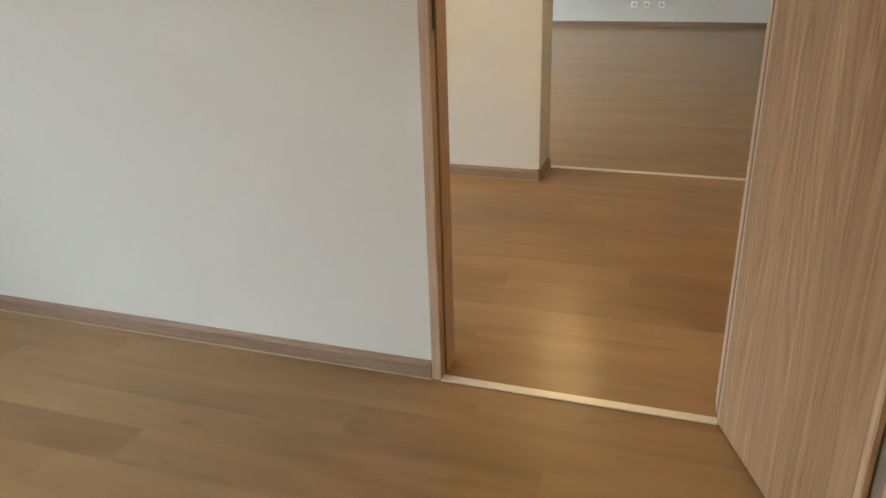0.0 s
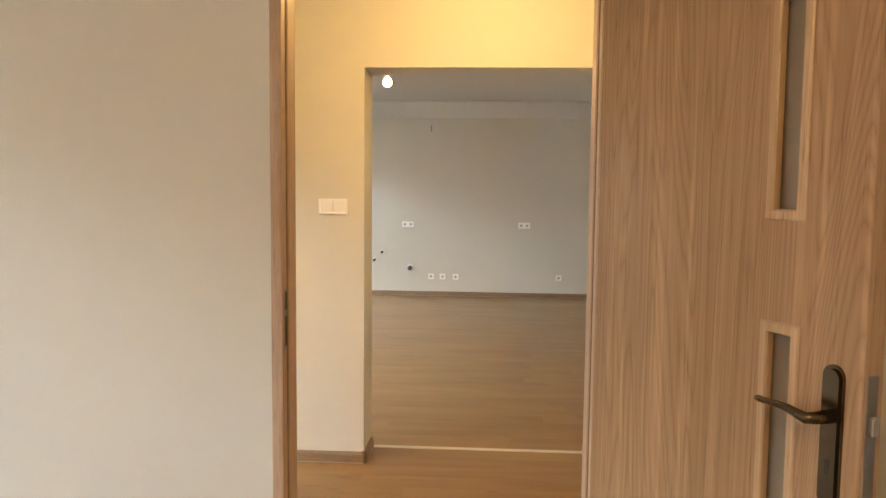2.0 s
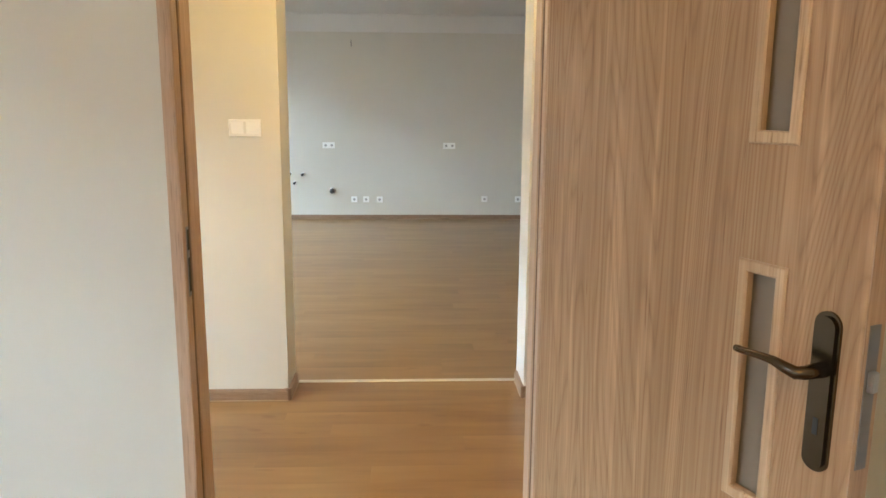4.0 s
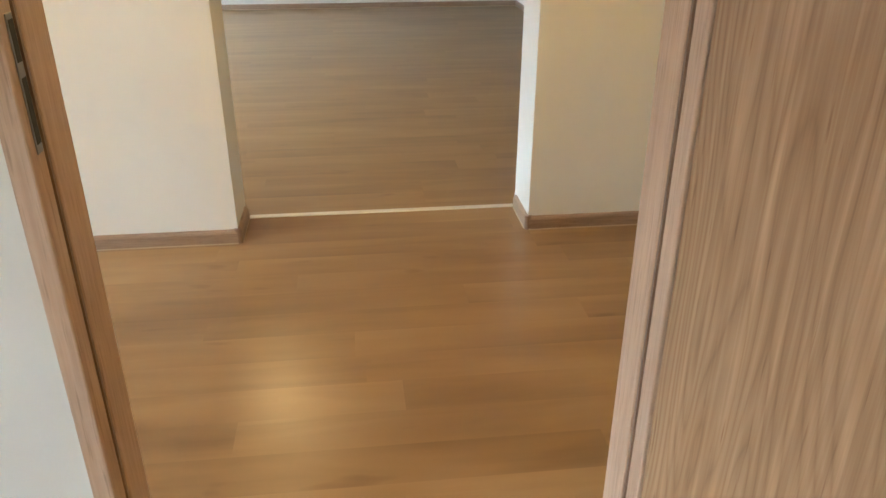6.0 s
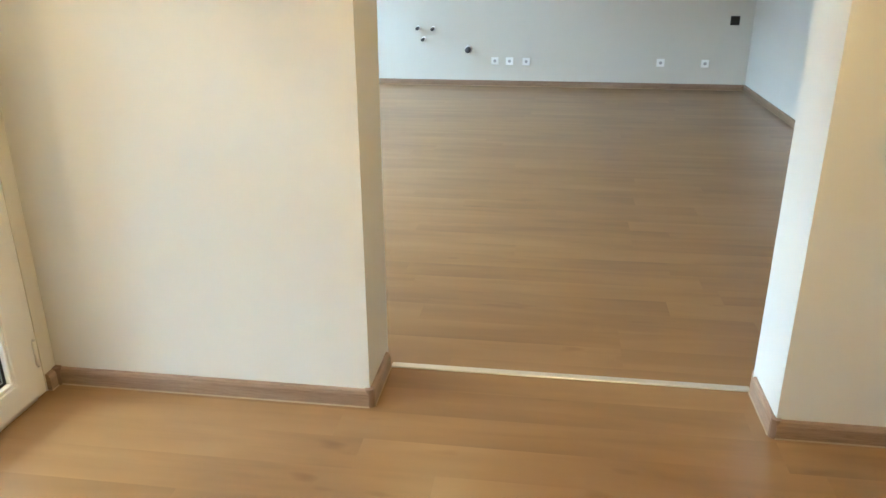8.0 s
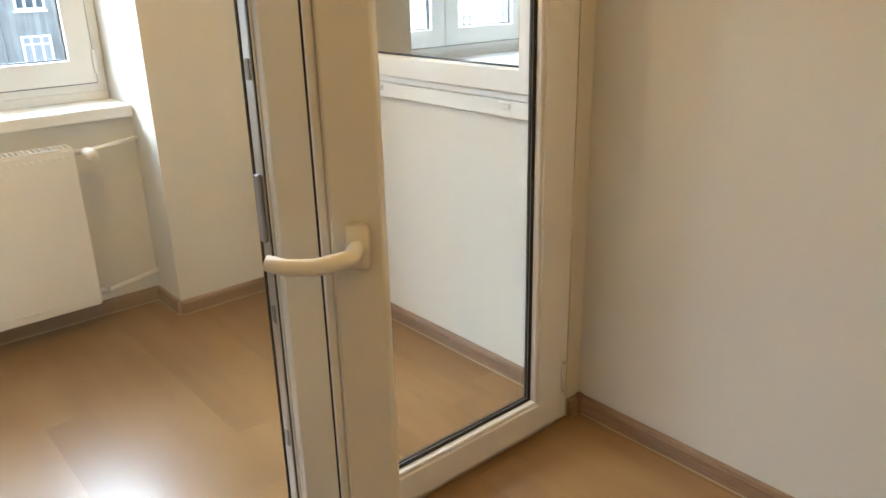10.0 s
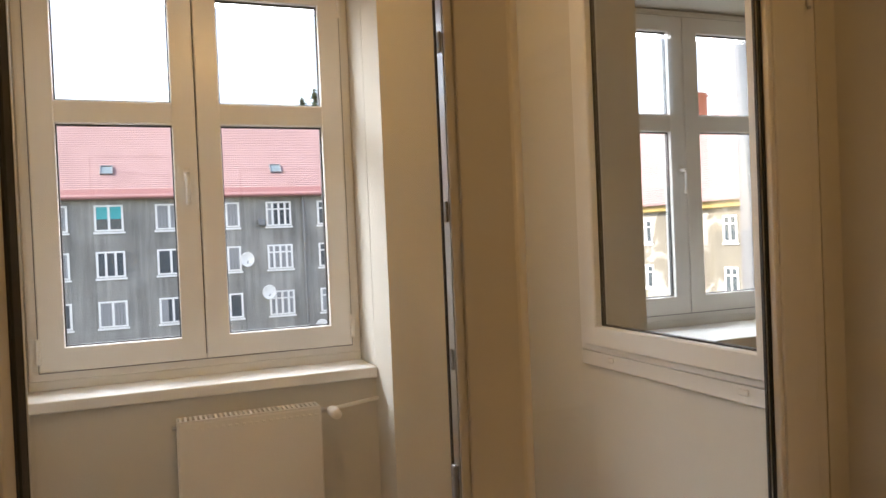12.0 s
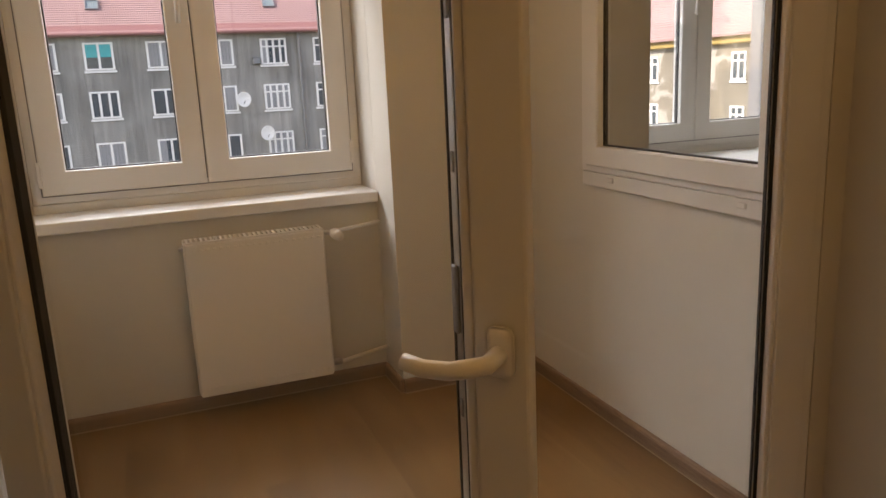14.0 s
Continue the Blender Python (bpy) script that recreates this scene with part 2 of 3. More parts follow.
WIN = (0.045, 1.375, 0.86, 2.535)          # loggia window opening: y, y, z, z
WINL = (2.547, 3.873, 0.86, 2.535)         # living room window
WINM = (4.50, 5.83, 0.86, 2.535)         # unseen living room windows, added to bring in more daylight
WINN = (6.45, 7.78, 0.86, 2.535)
WINR = (-2.45, -1.12, 0.86, 2.535)       # unseen bedroom windows, placed to let daylight in
WINQ = (-4.15, -2.82, 0.86, 2.535)

# facade with its windows
OUTER = plaster("outer_render", (0.15, 0.148, 0.155))
XM = -3.23
for name, xa, xb, drop, mat, label in (("wall_facade", XM, XF, 0.069, WALL, "cream painted outer wall with window openings"),
                                       ("wall_facade_outer", XO, XM, 0.0, OUTER, "grey rendered outer leaf of the facade")):
    rows, y = [], -4.6
    for y0, y1, z0, z1 in (WINQ, WINR, WIN, WINL, WINM, WINN):
        rows += [(xa, xb, y, y0, -0.3, H + 0.3), (xa, xb, y0, y1, -0.3, z0 - drop), (xa, xb, y0, y1, z1, H + 0.3)]
        y = y1
    rows.append((xa, xb, y, 8.6, -0.3, H + 0.3))
    structure(name, boxes(*rows), mat, label)
structure("pier", boxes((XF, -2.75, 1.376, 1.984, 0, H)), WALL, "cream painted wall pier beside the window")

# bedroom: the wall with the door
structure("wall_door", boxes((-1.16, -0.034, 0, 0.10, 0, H), (0.846, 3.0, 0, 0.10, 0, H), (-0.034, 0.846, 0, 0.10, 2.058, H), (XF, -1.16, 0, 0.045, 0, H)),
          WALL, "cream painted wall with a wood-framed doorway")
structure("wall_bedroom_back", boxes((XF, 3.0, -4.6, -4.4, 0, H)), WALL, "plain cream wall")
structure("wall_bedroom_side", boxes((3.0, 3.2, -4.6, 0.10, 0, H)), WALL, "plain cream wall")

# hall
structure("wall_hall_end", boxes((1.815, 2.0, 0.10, 1.995, 0, H)), WALL, "cream painted end wall of the hall")
structure("wall_hall_living", boxes((-1.27, -0.112, 1.995, 2.27, 0, H), (1.104, 2.39, 1.995, 2.27, 0, H), (-0.112, 1.104, 1.995, 2.27, 2.105, H)),
          WALL, "cream painted wall with a wide doorless opening")
structure("wall_hall_glazing", boxes((-1.27, -1.18, 0.10, 1.995, 2.058, H), (-1.27, -1.18, 1.935, 1.995, 0, 2.058), (-1.27, -1.18, 0.10, 0.115, 0, 2.058)),
          WALL, "cream painted lintel and stubs round the glazed doors")

# loggia wall with the inner window
IW = (-2.30, -1.31, 0.885, 2.52)
structure("wall_loggia", boxes((XF, IW[0], 1.985, 2.27, 0, H), (IW[1], -1.27, 1.985, 2.27, 0, H), (IW[0], IW[1], 1.985, 2.27, 0, IW[2]), (IW[0], IW[1], 1.985, 2.27, IW[3], H)),
          WALL, "cream painted wall with an inner window")

# living room
rows, y = [], 2.27
for y0, y1, z0, z1 in (WINL, WINM, WINN):
    rows += [(XF, XL, y, y0, 0, H), (XF, XL, y0, y1, 0, z0 - 0.069), (XF, XL, y0, y1, z1, H)]
    y = y1
rows.append((XF, XL, y, 8.335, 0, H))
structure("wall_living_windows", boxes(*rows), WALL, "pale painted window wall of the living room")
structure("wall_living_far", boxes((XF, 2.59, 8.335, 8.6, 0, H + 0.1)), WALL, "pale painted far wall with sockets and pipe ends")
structure("wall_living_side", boxes((2.39, 2.59, 1.995, 8.335, 0, H + 0.1)), WALL, "pale painted side wall")
structure("cornice", prism([(8.335, 2.41), (8.335, H), (8.15, H), (8.15, 2.60)], "x", XF, 2.39), WHITE, "plain sloped ceiling cove")

structure("ceiling_bedroom", boxes((XF, 3.0, -4.4, 0.0, H, H + 0.2)), WHITE, "plain white ceiling")
structure("ceiling_hall", boxes((-1.18, 1.815, 0.10, 1.995, H, H + 0.2)), WHITE, "plain white ceiling")
structure("ceiling_living", boxes((XF, 2.39, 2.27, 8.335, H, H + 0.2)), WHITE, "plain white ceiling")
structure("ceiling_loggia", boxes((XF, -1.27, 0.045, 1.985, H, H + 0.2)), WHITE, "plain white ceiling")
structure("roof_slab", boxes((XO, 3.4, -4.8, 8.8, H + 0.3, H + 0.5)), WHITE, "concrete slab above the flat")

# skirting boards: straight runs, each a rounded profile with a pale foot
SK_H, SK_T = 0.060, 0.016


def skirting(x0, y0, x1, y1):
    """Along a wall face from one point to the other, with the room to the left of the way."""
    d = Vector((x1 - x0, y1 - y0, 0))
    length = d.length
    m = Matrix.Translation((x0, y0, 0)) @ pose(0, 0, 0, 0, 0, math.degrees(math.atan2(d.y, d.x)))
    ob = new("baseboard", mesh("baseboard", prism([(0, 0.004), (SK_T, 0.004), (SK_T, SK_H - 0.014), (SK_T - 0.004, SK_H - 0.004), (SK_T - 0.010, SK_H), (0, SK_H)], "x", 0, length), BASE))
    ob.matrix_basis = m
    foot = part("foot_strip", boxes((0, length, 0.001, SK_T + 0.002, 0.0, 0.004)), FOOT, ob, "pale sealing strip")
    return tagged(ob, "brown oak laminate skirting board along the wall", kind="structure")


def corner_cap(x, y):
    bm = bmesh.new()
    bmesh.ops.create_cone(bm, cap_ends=True, segments=12, radius1=0.0165, radius2=0.0150, depth=SK_H + 0.002, matrix=Matrix.Translation((0, 0, (SK_H + 0.002) / 2 + 0.001)))
    ob = structure("skirting_corner", bm, CASING_DARK, "brown plastic corner piece of the skirting")
    ob.location = (x, y, 0)


CASING_DARK = material("brown_plastic", (0.20, 0.125, 0.078), 0.4)
for run in ((-0.035, 0.0, XF, 0.0), (3.0, 0.0, 0.848, 0.0), (3.0, -4.4, 3.0, 0.0), (XF, -4.4, 3.0, -4.4), (XF, 0, XF, -4.4)):
    skirting(*run)
for run in ((-0.112, 1.995, -1.18, 1.995), (1.815, 1.995, 1.104, 1.995), (-0.112, 2.235, -0.112, 1.995), (1.104, 1.995, 1.104, 2.235), (1.815, 0.10, 1.815, 1.995),
            (0.88, 0.10, 1.815, 0.10), (-1.18, 0.10, -0.07, 0.10), (-1.18, 1.995, -1.18, 1.937)):
    skirting(*run)
corner_cap(-0.112, 1.995)
corner_cap(1.104, 1.995)
corner_cap(1.815, 1.995)
corner_cap(-1.170, 1.985)
for run in ((2.39, 8.335, XL, 8.335), (2.39, 2.27, 2.39, 8.335), (XL, 8.335, XL, 2.27), (XL, 2.27, -0.112, 2.27), (1.104, 2.27, 2.39, 2.27)):
    skirting(*run)
for run in ((-1.27, 1.985, -2.75, 1.985), (-2.75, 1.985, -2.75, 1.376), (-2.75, 1.376, XF, 1.376), (XF, 1.376, XF, 0.045), (XF, 0.045, -1.27, 0.045)):
    skirting(*run)

# transition strips in the doorways
structure("threshold_door", boxes((-0.003, 0.814, -0.018, 0.016, 0.0, 0.006), bevel=0.002), ALU, "pale metal floor strip in the doorway")
structure("threshold_living", boxes((-0.095, 1.094, 2.236, 2.266, 0.0, 0.006), bevel=0.002), ALU, "pale metal floor strip in the opening")


# ---- glazed units ----
def ring(x0, x1, z0, z1, left, right, low, high, y0, y1, bevel=0.004, segments=1):
    """A welded rectangular ring in the local xz plane, with a width for each side and rounded long edges."""
    bm = bmesh.new()
    outer = ((x0, z0), (x1, z0), (x1, z1), (x0, z1))
    inner = ((x0 + left, z0 + low), (x1 - right, z0 + low), (x1 - right, z1 - high), (x0 + left, z1 - high))
    loops = [[bm.verts.new((x, y, z)) for x, z in o] for y in (y0, y1) for o in (outer, inner)]
    of, nf, ob, nb = loops
    for i in range(4):
        k = (i + 1) % 4
        for q in ((of[i], of[k], nf[k], nf[i]), (ob[k], ob[i], nb[i], nb[k]), (of[k], of[i], ob[i], ob[k]), (nf[i], nf[k], nb[k], nb[i])):
            bm.faces.new(q)
    bmesh.ops.recalc_face_normals(bm, faces=bm.faces)
    if bevel:
        long_edges = [e for e in bm.edges if any(e.verts[0] in l and e.verts[1] in l for l in loops)]
        bmesh.ops.bevel(bm, geom=long_edges, offset=bevel, segments=segments, affect="EDGES", profile=0.5)
    return bm


def bars(x0, x1, z0, z1, w, y0, y1, bevel=0.004):
    """The same ring with one width all round."""
    return ring(x0, x1, z0, z1, w, w, w, w, y0, y1, bevel)


def glazing(parent, x0, x1, z0, z1, yc, seal=RUBBER, w=0.005, spacer=False):
    """A pane with its rubber seal on both sides; a door's pane also shows the pale spacer between its two sheets."""
    pane = part("pane", boxes((x0 - 0.004, x1 + 0.004, yc - 0.012, yc + 0.012, z0 - 0.004, z1 + 0.004)), GLASS, parent, "clear double glazing")
    pane.visible_shadow = False
    part("seal", bars(x0 - 0.002, x1 + 0.002, z0 - 0.002, z1 + 0.002, w + 0.002, yc - 0.0145, yc + 0.0145, 0.0), seal, parent, "black rubber glazing seal")
    if spacer:
        part("spacer", bars(x0 + w, x1 - w, z0 + w, z1 - w, 0.004, yc - 0.007, yc + 0.007, 0.0), ALU, parent, "pale metal spacer in the glazing")
        part("inner_seal", bars(x0 + w + 0.004, x1 - w - 0.004, z0 + w + 0.004, z1 - w - 0.004, 0.003, yc - 0.007, yc + 0.007, 0.0), seal, parent, "thin dark edge of the spacer")
    return pane


def lever(parent, x, z, y, toward, mat=PLASTIC, down=False):
    """A window handle on the inner face at y: a rosette and a lever."""
    part("rosette", boxes((x - 0.015, x + 0.015, y - 0.012, y, z - 0.028, z + 0.028), bevel=0.009, segments=2), mat, parent, "", True)
    bm = bmesh.new()
    if down:
        pts = [(x, y - 0.01, z), (x, y - 0.045, z), (x, y - 0.052, z - 0.02), (x, y - 0.054, z - 0.07), (x, y - 0.048, z - 0.125)]
    else:
        pts = [(x, y - 0.01, z), (x, y - 0.040, z), (x + toward * 0.012, y - 0.050, z - 0.001), (x + toward * 0.035, y - 0.053, z - 0.006), (x + toward * 0.066, y - 0.053, z - 0.007), (x + toward * 0.088, y - 0.050, z - 0.003)]
    tube(bm, pts, 0.0095, 12, [0.010, 0.0095, 0.0098, 0.0096, 0.0094, 0.0088][:len(pts)])
    part("handle_lever", bm, mat, parent, "white plastic lever handle", True)


def casement(name, m, label, w=1.326, h=1.657, handles=True):
    """A two-sash window with a transom bar in each sash; local x along the wall, y outwards."""
    win = thing(name, m, label, "window", kind="structure")
    part("window_frame", bars(0, w, 0.0, h, 0.055, 0.0, 0.075), PVC, win)
    mid = w / 2
    for side, (a, b) in enumerate(((0.042, mid - 0.0022), (mid + 0.0022, w - 0.042))):
        sash = part("sash", ring(a, b, 0.036, h - 0.036, 0.094, 0.094, 0.094, 0.084, -0.016, 0.06, 0.005, 2), PVC, win)
        part("transom_bar", prism([(-0.007, 1.006), (0.06, 1.006), (0.06, 1.099), (-0.007, 1.099), (-0.013, 1.093), (-0.013, 1.012)], "x", a + 0.090, b - 0.090), PVC, sash)
        for c, d in ((0.130, 1.006), (1.099, h - 0.120)):
            glazing(sash, a + 0.094, b - 0.094, c, d, 0.022)
        hx = a + 0.006 if side == 0 else b - 0.006
        for hz in (0.07, h - 0.17):
            part("hinge_cover", boxes((hx - 0.016 if side == 0 else hx - 0.002, hx + 0.002 if side == 0 else hx + 0.016, -0.030, -0.014, hz, hz + 0.10), bevel=0.005, segments=2), PLASTIC, win)
        if handles and side == 0:
            lever(sash, b - 0.045, 0.80, -0.016, 1, PLASTIC, down=True)
    part("bottom_profile", boxes((0.0, w, 0.004, 0.07, -0.036, -0.0005), bevel=0.002), PVC, win)
    # dark strips put the shade of the sash gaps into colour
    part("middle_gap_shade", boxes((mid - 0.006, mid + 0.006, 0.004, 0.050, 0.05, h - 0.05)), RUBBER, win, "dark strip standing in for the shaded gap between the sashes")
    part("sash_gap_shade", bars(0.0375, w - 0.0375, 0.0315, h - 0.0315, 0.0060, -0.0025, 0.002, 0.0), GREYSEAL, win, "dark strip standing in for the shade line round the sashes")
    part("outer_sill", boxes((-0.02, w + 0.02, 0.08, 0.32, -0.03, -0.015), bevel=0.004), ALU, win, "grey metal outer sill")
    return win


TURN = 90
win = casement("window_1", pose(-3.196, WIN[0] + 0.002, WIN[2] + 0.012, 0, 0, TURN), "white plastic casement window with two sashes above the sill")
casement("window_2", pose(-3.196, WINL[0] + 0.002, WINL[2] + 0.012, 0, 0, TURN), "white plastic casement window of the living room")
# the next two are unseen, added for daylight in the living room
casement("added_window_3", pose(-3.196, WINM[0] + 0.002, WINM[2] + 0.012, 0, 0, TURN), "white plastic casement window of the living room")
casement("added_window_7", pose(-3.196, WINN[0] + 0.002, WINN[2] + 0.012, 0, 0, TURN), "white plastic casement window of the living room")
# unseen, added as a source of bedroom daylight
casement("window_4", pose(-3.196, WINR[0] + 0.002, WINR[2] + 0.012, 0, 0, TURN), "unseen white plastic casement window added to light the bedroom")
for (y0, y1, z0, z1) in (WIN, WINL, WINM, WINN, WINR, WINQ):
    structure("window_sill", boxes((-3.197, XF + 0.03 if y0 < 2 else XL + 0.03, y0 + 0.001, y1 - 0.001, z0 - 0.068, z0 - 0.022), bevel=0.006, segments=2), SILL, "white laminate window sill board")

# second unseen bedroom window, added for its daylight
casement("window_6", pose(-3.196, WINQ[0] + 0.002, WINQ[2] + 0.012, 0, 0, TURN), "unseen white plastic casement window added to light the bedroom")

# inner window between loggia and living room; local x along -x of the world seen from the loggia
iw = thing("window_5", pose(IW[0], 1.992, IW[2], 0, 0, 0), "white plastic fixed inner window between two rooms", "window", kind="structure")
iww, iwh = IW[1] - IW[0], IW[3] - IW[2]
part("window_frame", bars(0.0, iww, 0.054, iwh, 0.062, -0.030, 0.06), PVC, iw)
part("bottom_board", boxes((-0.006, iww + 0.006, -0.024, 0.05, 0.0, 0.052), bevel=0.003), PVC, iw)
sash = part("sash", bars(0.045, iww - 0.045, 0.076, iwh - 0.045, 0.072, -0.042, 0.03, 0.005), PVC, iw)
glazing(sash, 0.117, iww - 0.117, 0.148, iwh - 0.117, 0.0)
for sx in (0.18, 0.81):
    part("screw_cap", boxes((sx - 0.018, sx + 0.018, -0.032, -0.024, 0.024, 0.042), bevel=0.003), PLASTIC, iw)

# glazed double door of the loggia
FR = thing("door_frame_glazed", pose(0, 0, 0), "white plastic frame of the glazed double door", "door frame", kind="structure")
part("jamb", boxes((-1.25, -1.18, 0.116, 0.190, 0.0, 2.055), bevel=0.004), PVC, FR)
part("jamb", boxes((-1.25, -1.18, 1.880, 1.934, 0.0, 2.055), bevel=0.004), PVC, FR)
part("head", boxes((-1.25, -1.18, 0.190, 1.880, 1.978, 2.055), bevel=0.004), PVC, FR)
part("rebate_seal", boxes((-1.252, -1.236, 0.190, 0.198, 0.02, 1.978), (-1.252, -1.236, 0.198, 1.04, 1.966, 1.9775)), RUBBER, FR, "black rubber rebate seal")
part("head_rebate", boxes((-1.234, -1.184, 0.198, 1.04, 1.971, 1.9776)), GREYSEAL, FR)
part("keep", boxes((-1.222, -1.200, 0.93, 0.98, 1.963, 1.971), bevel=0.002), STEEL, FR, "steel keep plate")
part("sill_strip", boxes((-1.252, -1.175, 0.190, 1.880, 0.0, 0.018), bevel=0.003), ALU, FR, "aluminium door threshold")


def glazed_leaf(name, m, w, label, d=1, stile=0.088, hinged=0.098, spacer=True):
    """A glazed door leaf; local x from the hinge, the inner face at y = 0, the outer at 0.07 d."""
    leaf = thing(name, m, label, "glazed door", kind="structure")
    z0, z1 = 0.022, 2.015
    q = 0.020                      # the overlap stands out round the leaf's body
    part("leaf_frame", ring(0, w, z0, z1, hinged, stile, 0.085, 0.107, 0, 0.022 * d, 0.004, 2), PVC, leaf)
    part("leaf_body", ring(q, w - q, z0 + q, z1 - q, hinged - q, stile - q, 0.085 - q, 0.107 - q, 0.0222 * d, 0.07 * d, 0.003), PVC, leaf)
    part("bead", bars(hinged - 0.001, w - stile + 0.001, z0 + 0.084, z1 - 0.106, 0.014, 0.004 * d, 0.026 * d, 0.003), PVC, leaf)
    glazing(leaf, hinged + 0.012, w - stile - 0.012, z0 + 0.097, z1 - 0.119, 0.036 * d, RUBBER, 0.008, spacer)
    for hz in (0.12, 1.86):
        part("hinge", tube(bmesh.new(), [(-0.007, -0.003 * d, hz), (-0.007, -0.003 * d, hz + 0.085)], 0.0062), PLASTIC, leaf, "", True)
        part("hinge_pin", tube(bmesh.new(), [(-0.007, -0.003 * d, hz - 0.006), (-0.007, -0.003 * d, hz + 0.091)], 0.004, 8), STEEL, leaf, "steel hinge pin", True)
    return leaf


def lock_edge(leaf, w, d):
    """The hardware in the closing edge of a leaf."""
    e = w + 0.004
    part("astragal", boxes((w - 0.0205, e, 0.0225 * d, 0.0695 * d, 0.03, 2.0), bevel=0.001), PVC, leaf)
    part("edge_seal", boxes((e - 0.001, e + 0.003, 0.0245 * d, 0.0275 * d, 0.03, 2.00), (e - 0.001, e + 0.005, 0.065 * d, 0.069 * d, 0.045, 1.99)), RUBBER, leaf, "black rubber edge seal")
    part("lock_rail", boxes((e - 0.001, e + 0.003, 0.031 * d, 0.059 * d, 0.06, 1.97), bevel=0.001), STEEL, leaf, "long steel lock rail")
    for kz in (0.32, 0.62, 1.12, 1.40, 1.72):
        part("keep", boxes((e + 0.002, e + 0.007, 0.037 * d, 0.051 * d, kz, kz + 0.040), bevel=0.002), DULL, leaf, "steel keep plate")
    part("edge_lever", boxes((e + 0.003, e + 0.013, 0.034 * d, 0.054 * d, 0.80, 0.94), bevel=0.003), DULL, leaf, "grey metal bolt lever")


# the passive leaf stays shut, hinged at the wall; the active one stands ajar
passive = glazed_leaf("door_2", pose(-1.163, 1.888, 0, 0, 0, -90), 0.868, "white plastic glazed door leaf, shut, beside the wall", -1)
lock_edge(passive, 0.868, -1)
LEAF_W, LEAF_OPEN = 0.888, 47.0
active = glazed_leaf("door_3", pose(-1.160, 0.195, 0, 0, 0, 90 - LEAF_OPEN), LEAF_W, "white plastic glazed door leaf standing ajar, with a lever handle", 1, 0.061, 0.100, False)
lever(active, LEAF_W - 0.029, 1.022, 0.0, -1)

# ---- the wooden door ----
fr = thing("door_frame", None, "oak laminate door frame with a rubber seal", "door frame", kind="structure")
for a, b, c in ((-0.034, -0.003, 0.001), (0.846, 0.815, 0.810)):
    part("casing", boxes((a, b, -0.013, 0.030, 0.0, 2.058), bevel=0.003, segments=2), CASING, fr)
    part("stop", boxes((a, c, 0.037, 0.118, 0.0, 2.058), bevel=0.003, segments=2), CASING, fr)
    part("seal", boxes((a, (b + c) / 2, 0.0302, 0.0368, 0.0, 2.02)), CASING_DARK, fr, "brown rubber seal")
    part("casing_back", boxes((a - (0.03 if a < 0 else -0.03), b, 0.1185, 0.128, 0.0, 2.08), bevel=0.003), CASING, fr)
part("head_casing", boxes((-0.003, 0.815, -0.013, 0.030, 2.029, 2.058), bevel=0.003), CASING, fr)
part("head_stop", boxes((0.001, 0.810, 0.037, 0.118, 2.020, 2.058), bevel=0.003), CASING, fr)
part("head_seal", boxes((-0.003, 0.815, 0.0302, 0.0368, 2.024, 2.05)), CASING_DARK, fr, "brown rubber seal")
part("strike_plate", boxes((-0.0029, -0.0010, 0.004, 0.022, 1.05, 1.215), bevel=0.0008), DULL, fr, "steel strike plate")
# dark blocks on the plate stand for the shaded holes
for z0, z1 in ((1.062, 1.142), (1.160, 1.208)):
    part("strike_hole", boxes((-0.0015, -0.0004, 0.007, 0.020, z0, z1)), DARK, fr)

DW, DT = 0.818, 0.040
door = thing("door_1", pose(0.818, -0.022, 0.006, 0, 0, -68.4), "light oak laminate door with narrow glass inserts, wide open", "door", kind="structure")
rows = []
G0, G1 = 0.606, 0.674
GZ = ((0.276, 0.662), (0.865, 1.240), (1.446, 1.822))
z = 0.0
for a, b in GZ:
    rows.append((G0, G1, 0, DT, z, a))
    z = b
rows += [(G0, G1, 0, DT, z, 2.030), (0, G0, 0, DT, 0, 2.030), (G1, DW, 0, DT, 0, 2.030)]
part("panel", boxes(*rows), DOOR, door)
part("edge_band", boxes((DW, DW + 0.0015, 0.001, DT - 0.001, 0, 2.030)), CASING, door)
for a, b in GZ:
    for y0, y1 in ((-0.005, 0.013), (DT - 0.013, DT + 0.005)):
        part("insert_frame", bars(G0 - 0.013, G1 + 0.013, a - 0.013, b + 0.013, 0.020, y0, y1, 0.003), DOOR_PALE, door)
    part("glass_insert", boxes((G0, G1, 0.017, 0.022, a, b)), OPAL, door, "satin glass insert")


def arched_plate(x, z0, z1, half, y0, y1):
    """A long door plate with round ends."""
    arc = [(x + half * math.cos(a), z1 - half + half * math.sin(a)) for a in [math.pi * k / 12 for k in range(13)]]
    low = [(x + half * math.cos(a), z0 + half * 0.8 + half * 0.8 * math.sin(a)) for a in [math.pi + math.pi * k / 12 for k in range(13)]]
    return prism(arc + low, "y", y0, y1)


lock = part("handle_plate", arched_plate(0.765, 0.968, 1.207, 0.0215, -0.0045, 0.0), BRASS, door, "dark bronze handle plate")
part("raised_plate", arched_plate(0.765, 0.974, 1.200, 0.0160, -0.0090, -0.0045), BRASS, lock)
bm = tube(bmesh.new(), [(0.765, -0.006, 1.122), (0.765, -0.040, 1.122), (0.758, -0.050, 1.121), (0.742, -0.052, 1.124), (0.722, -0.053, 1.128), (0.702, -0.053, 1.128), (0.676, -0.051, 1.126), (0.656, -0.049, 1.124), (0.650, -0.047, 1.1235), (0.642, -0.046, 1.123)], 0.009, 14,
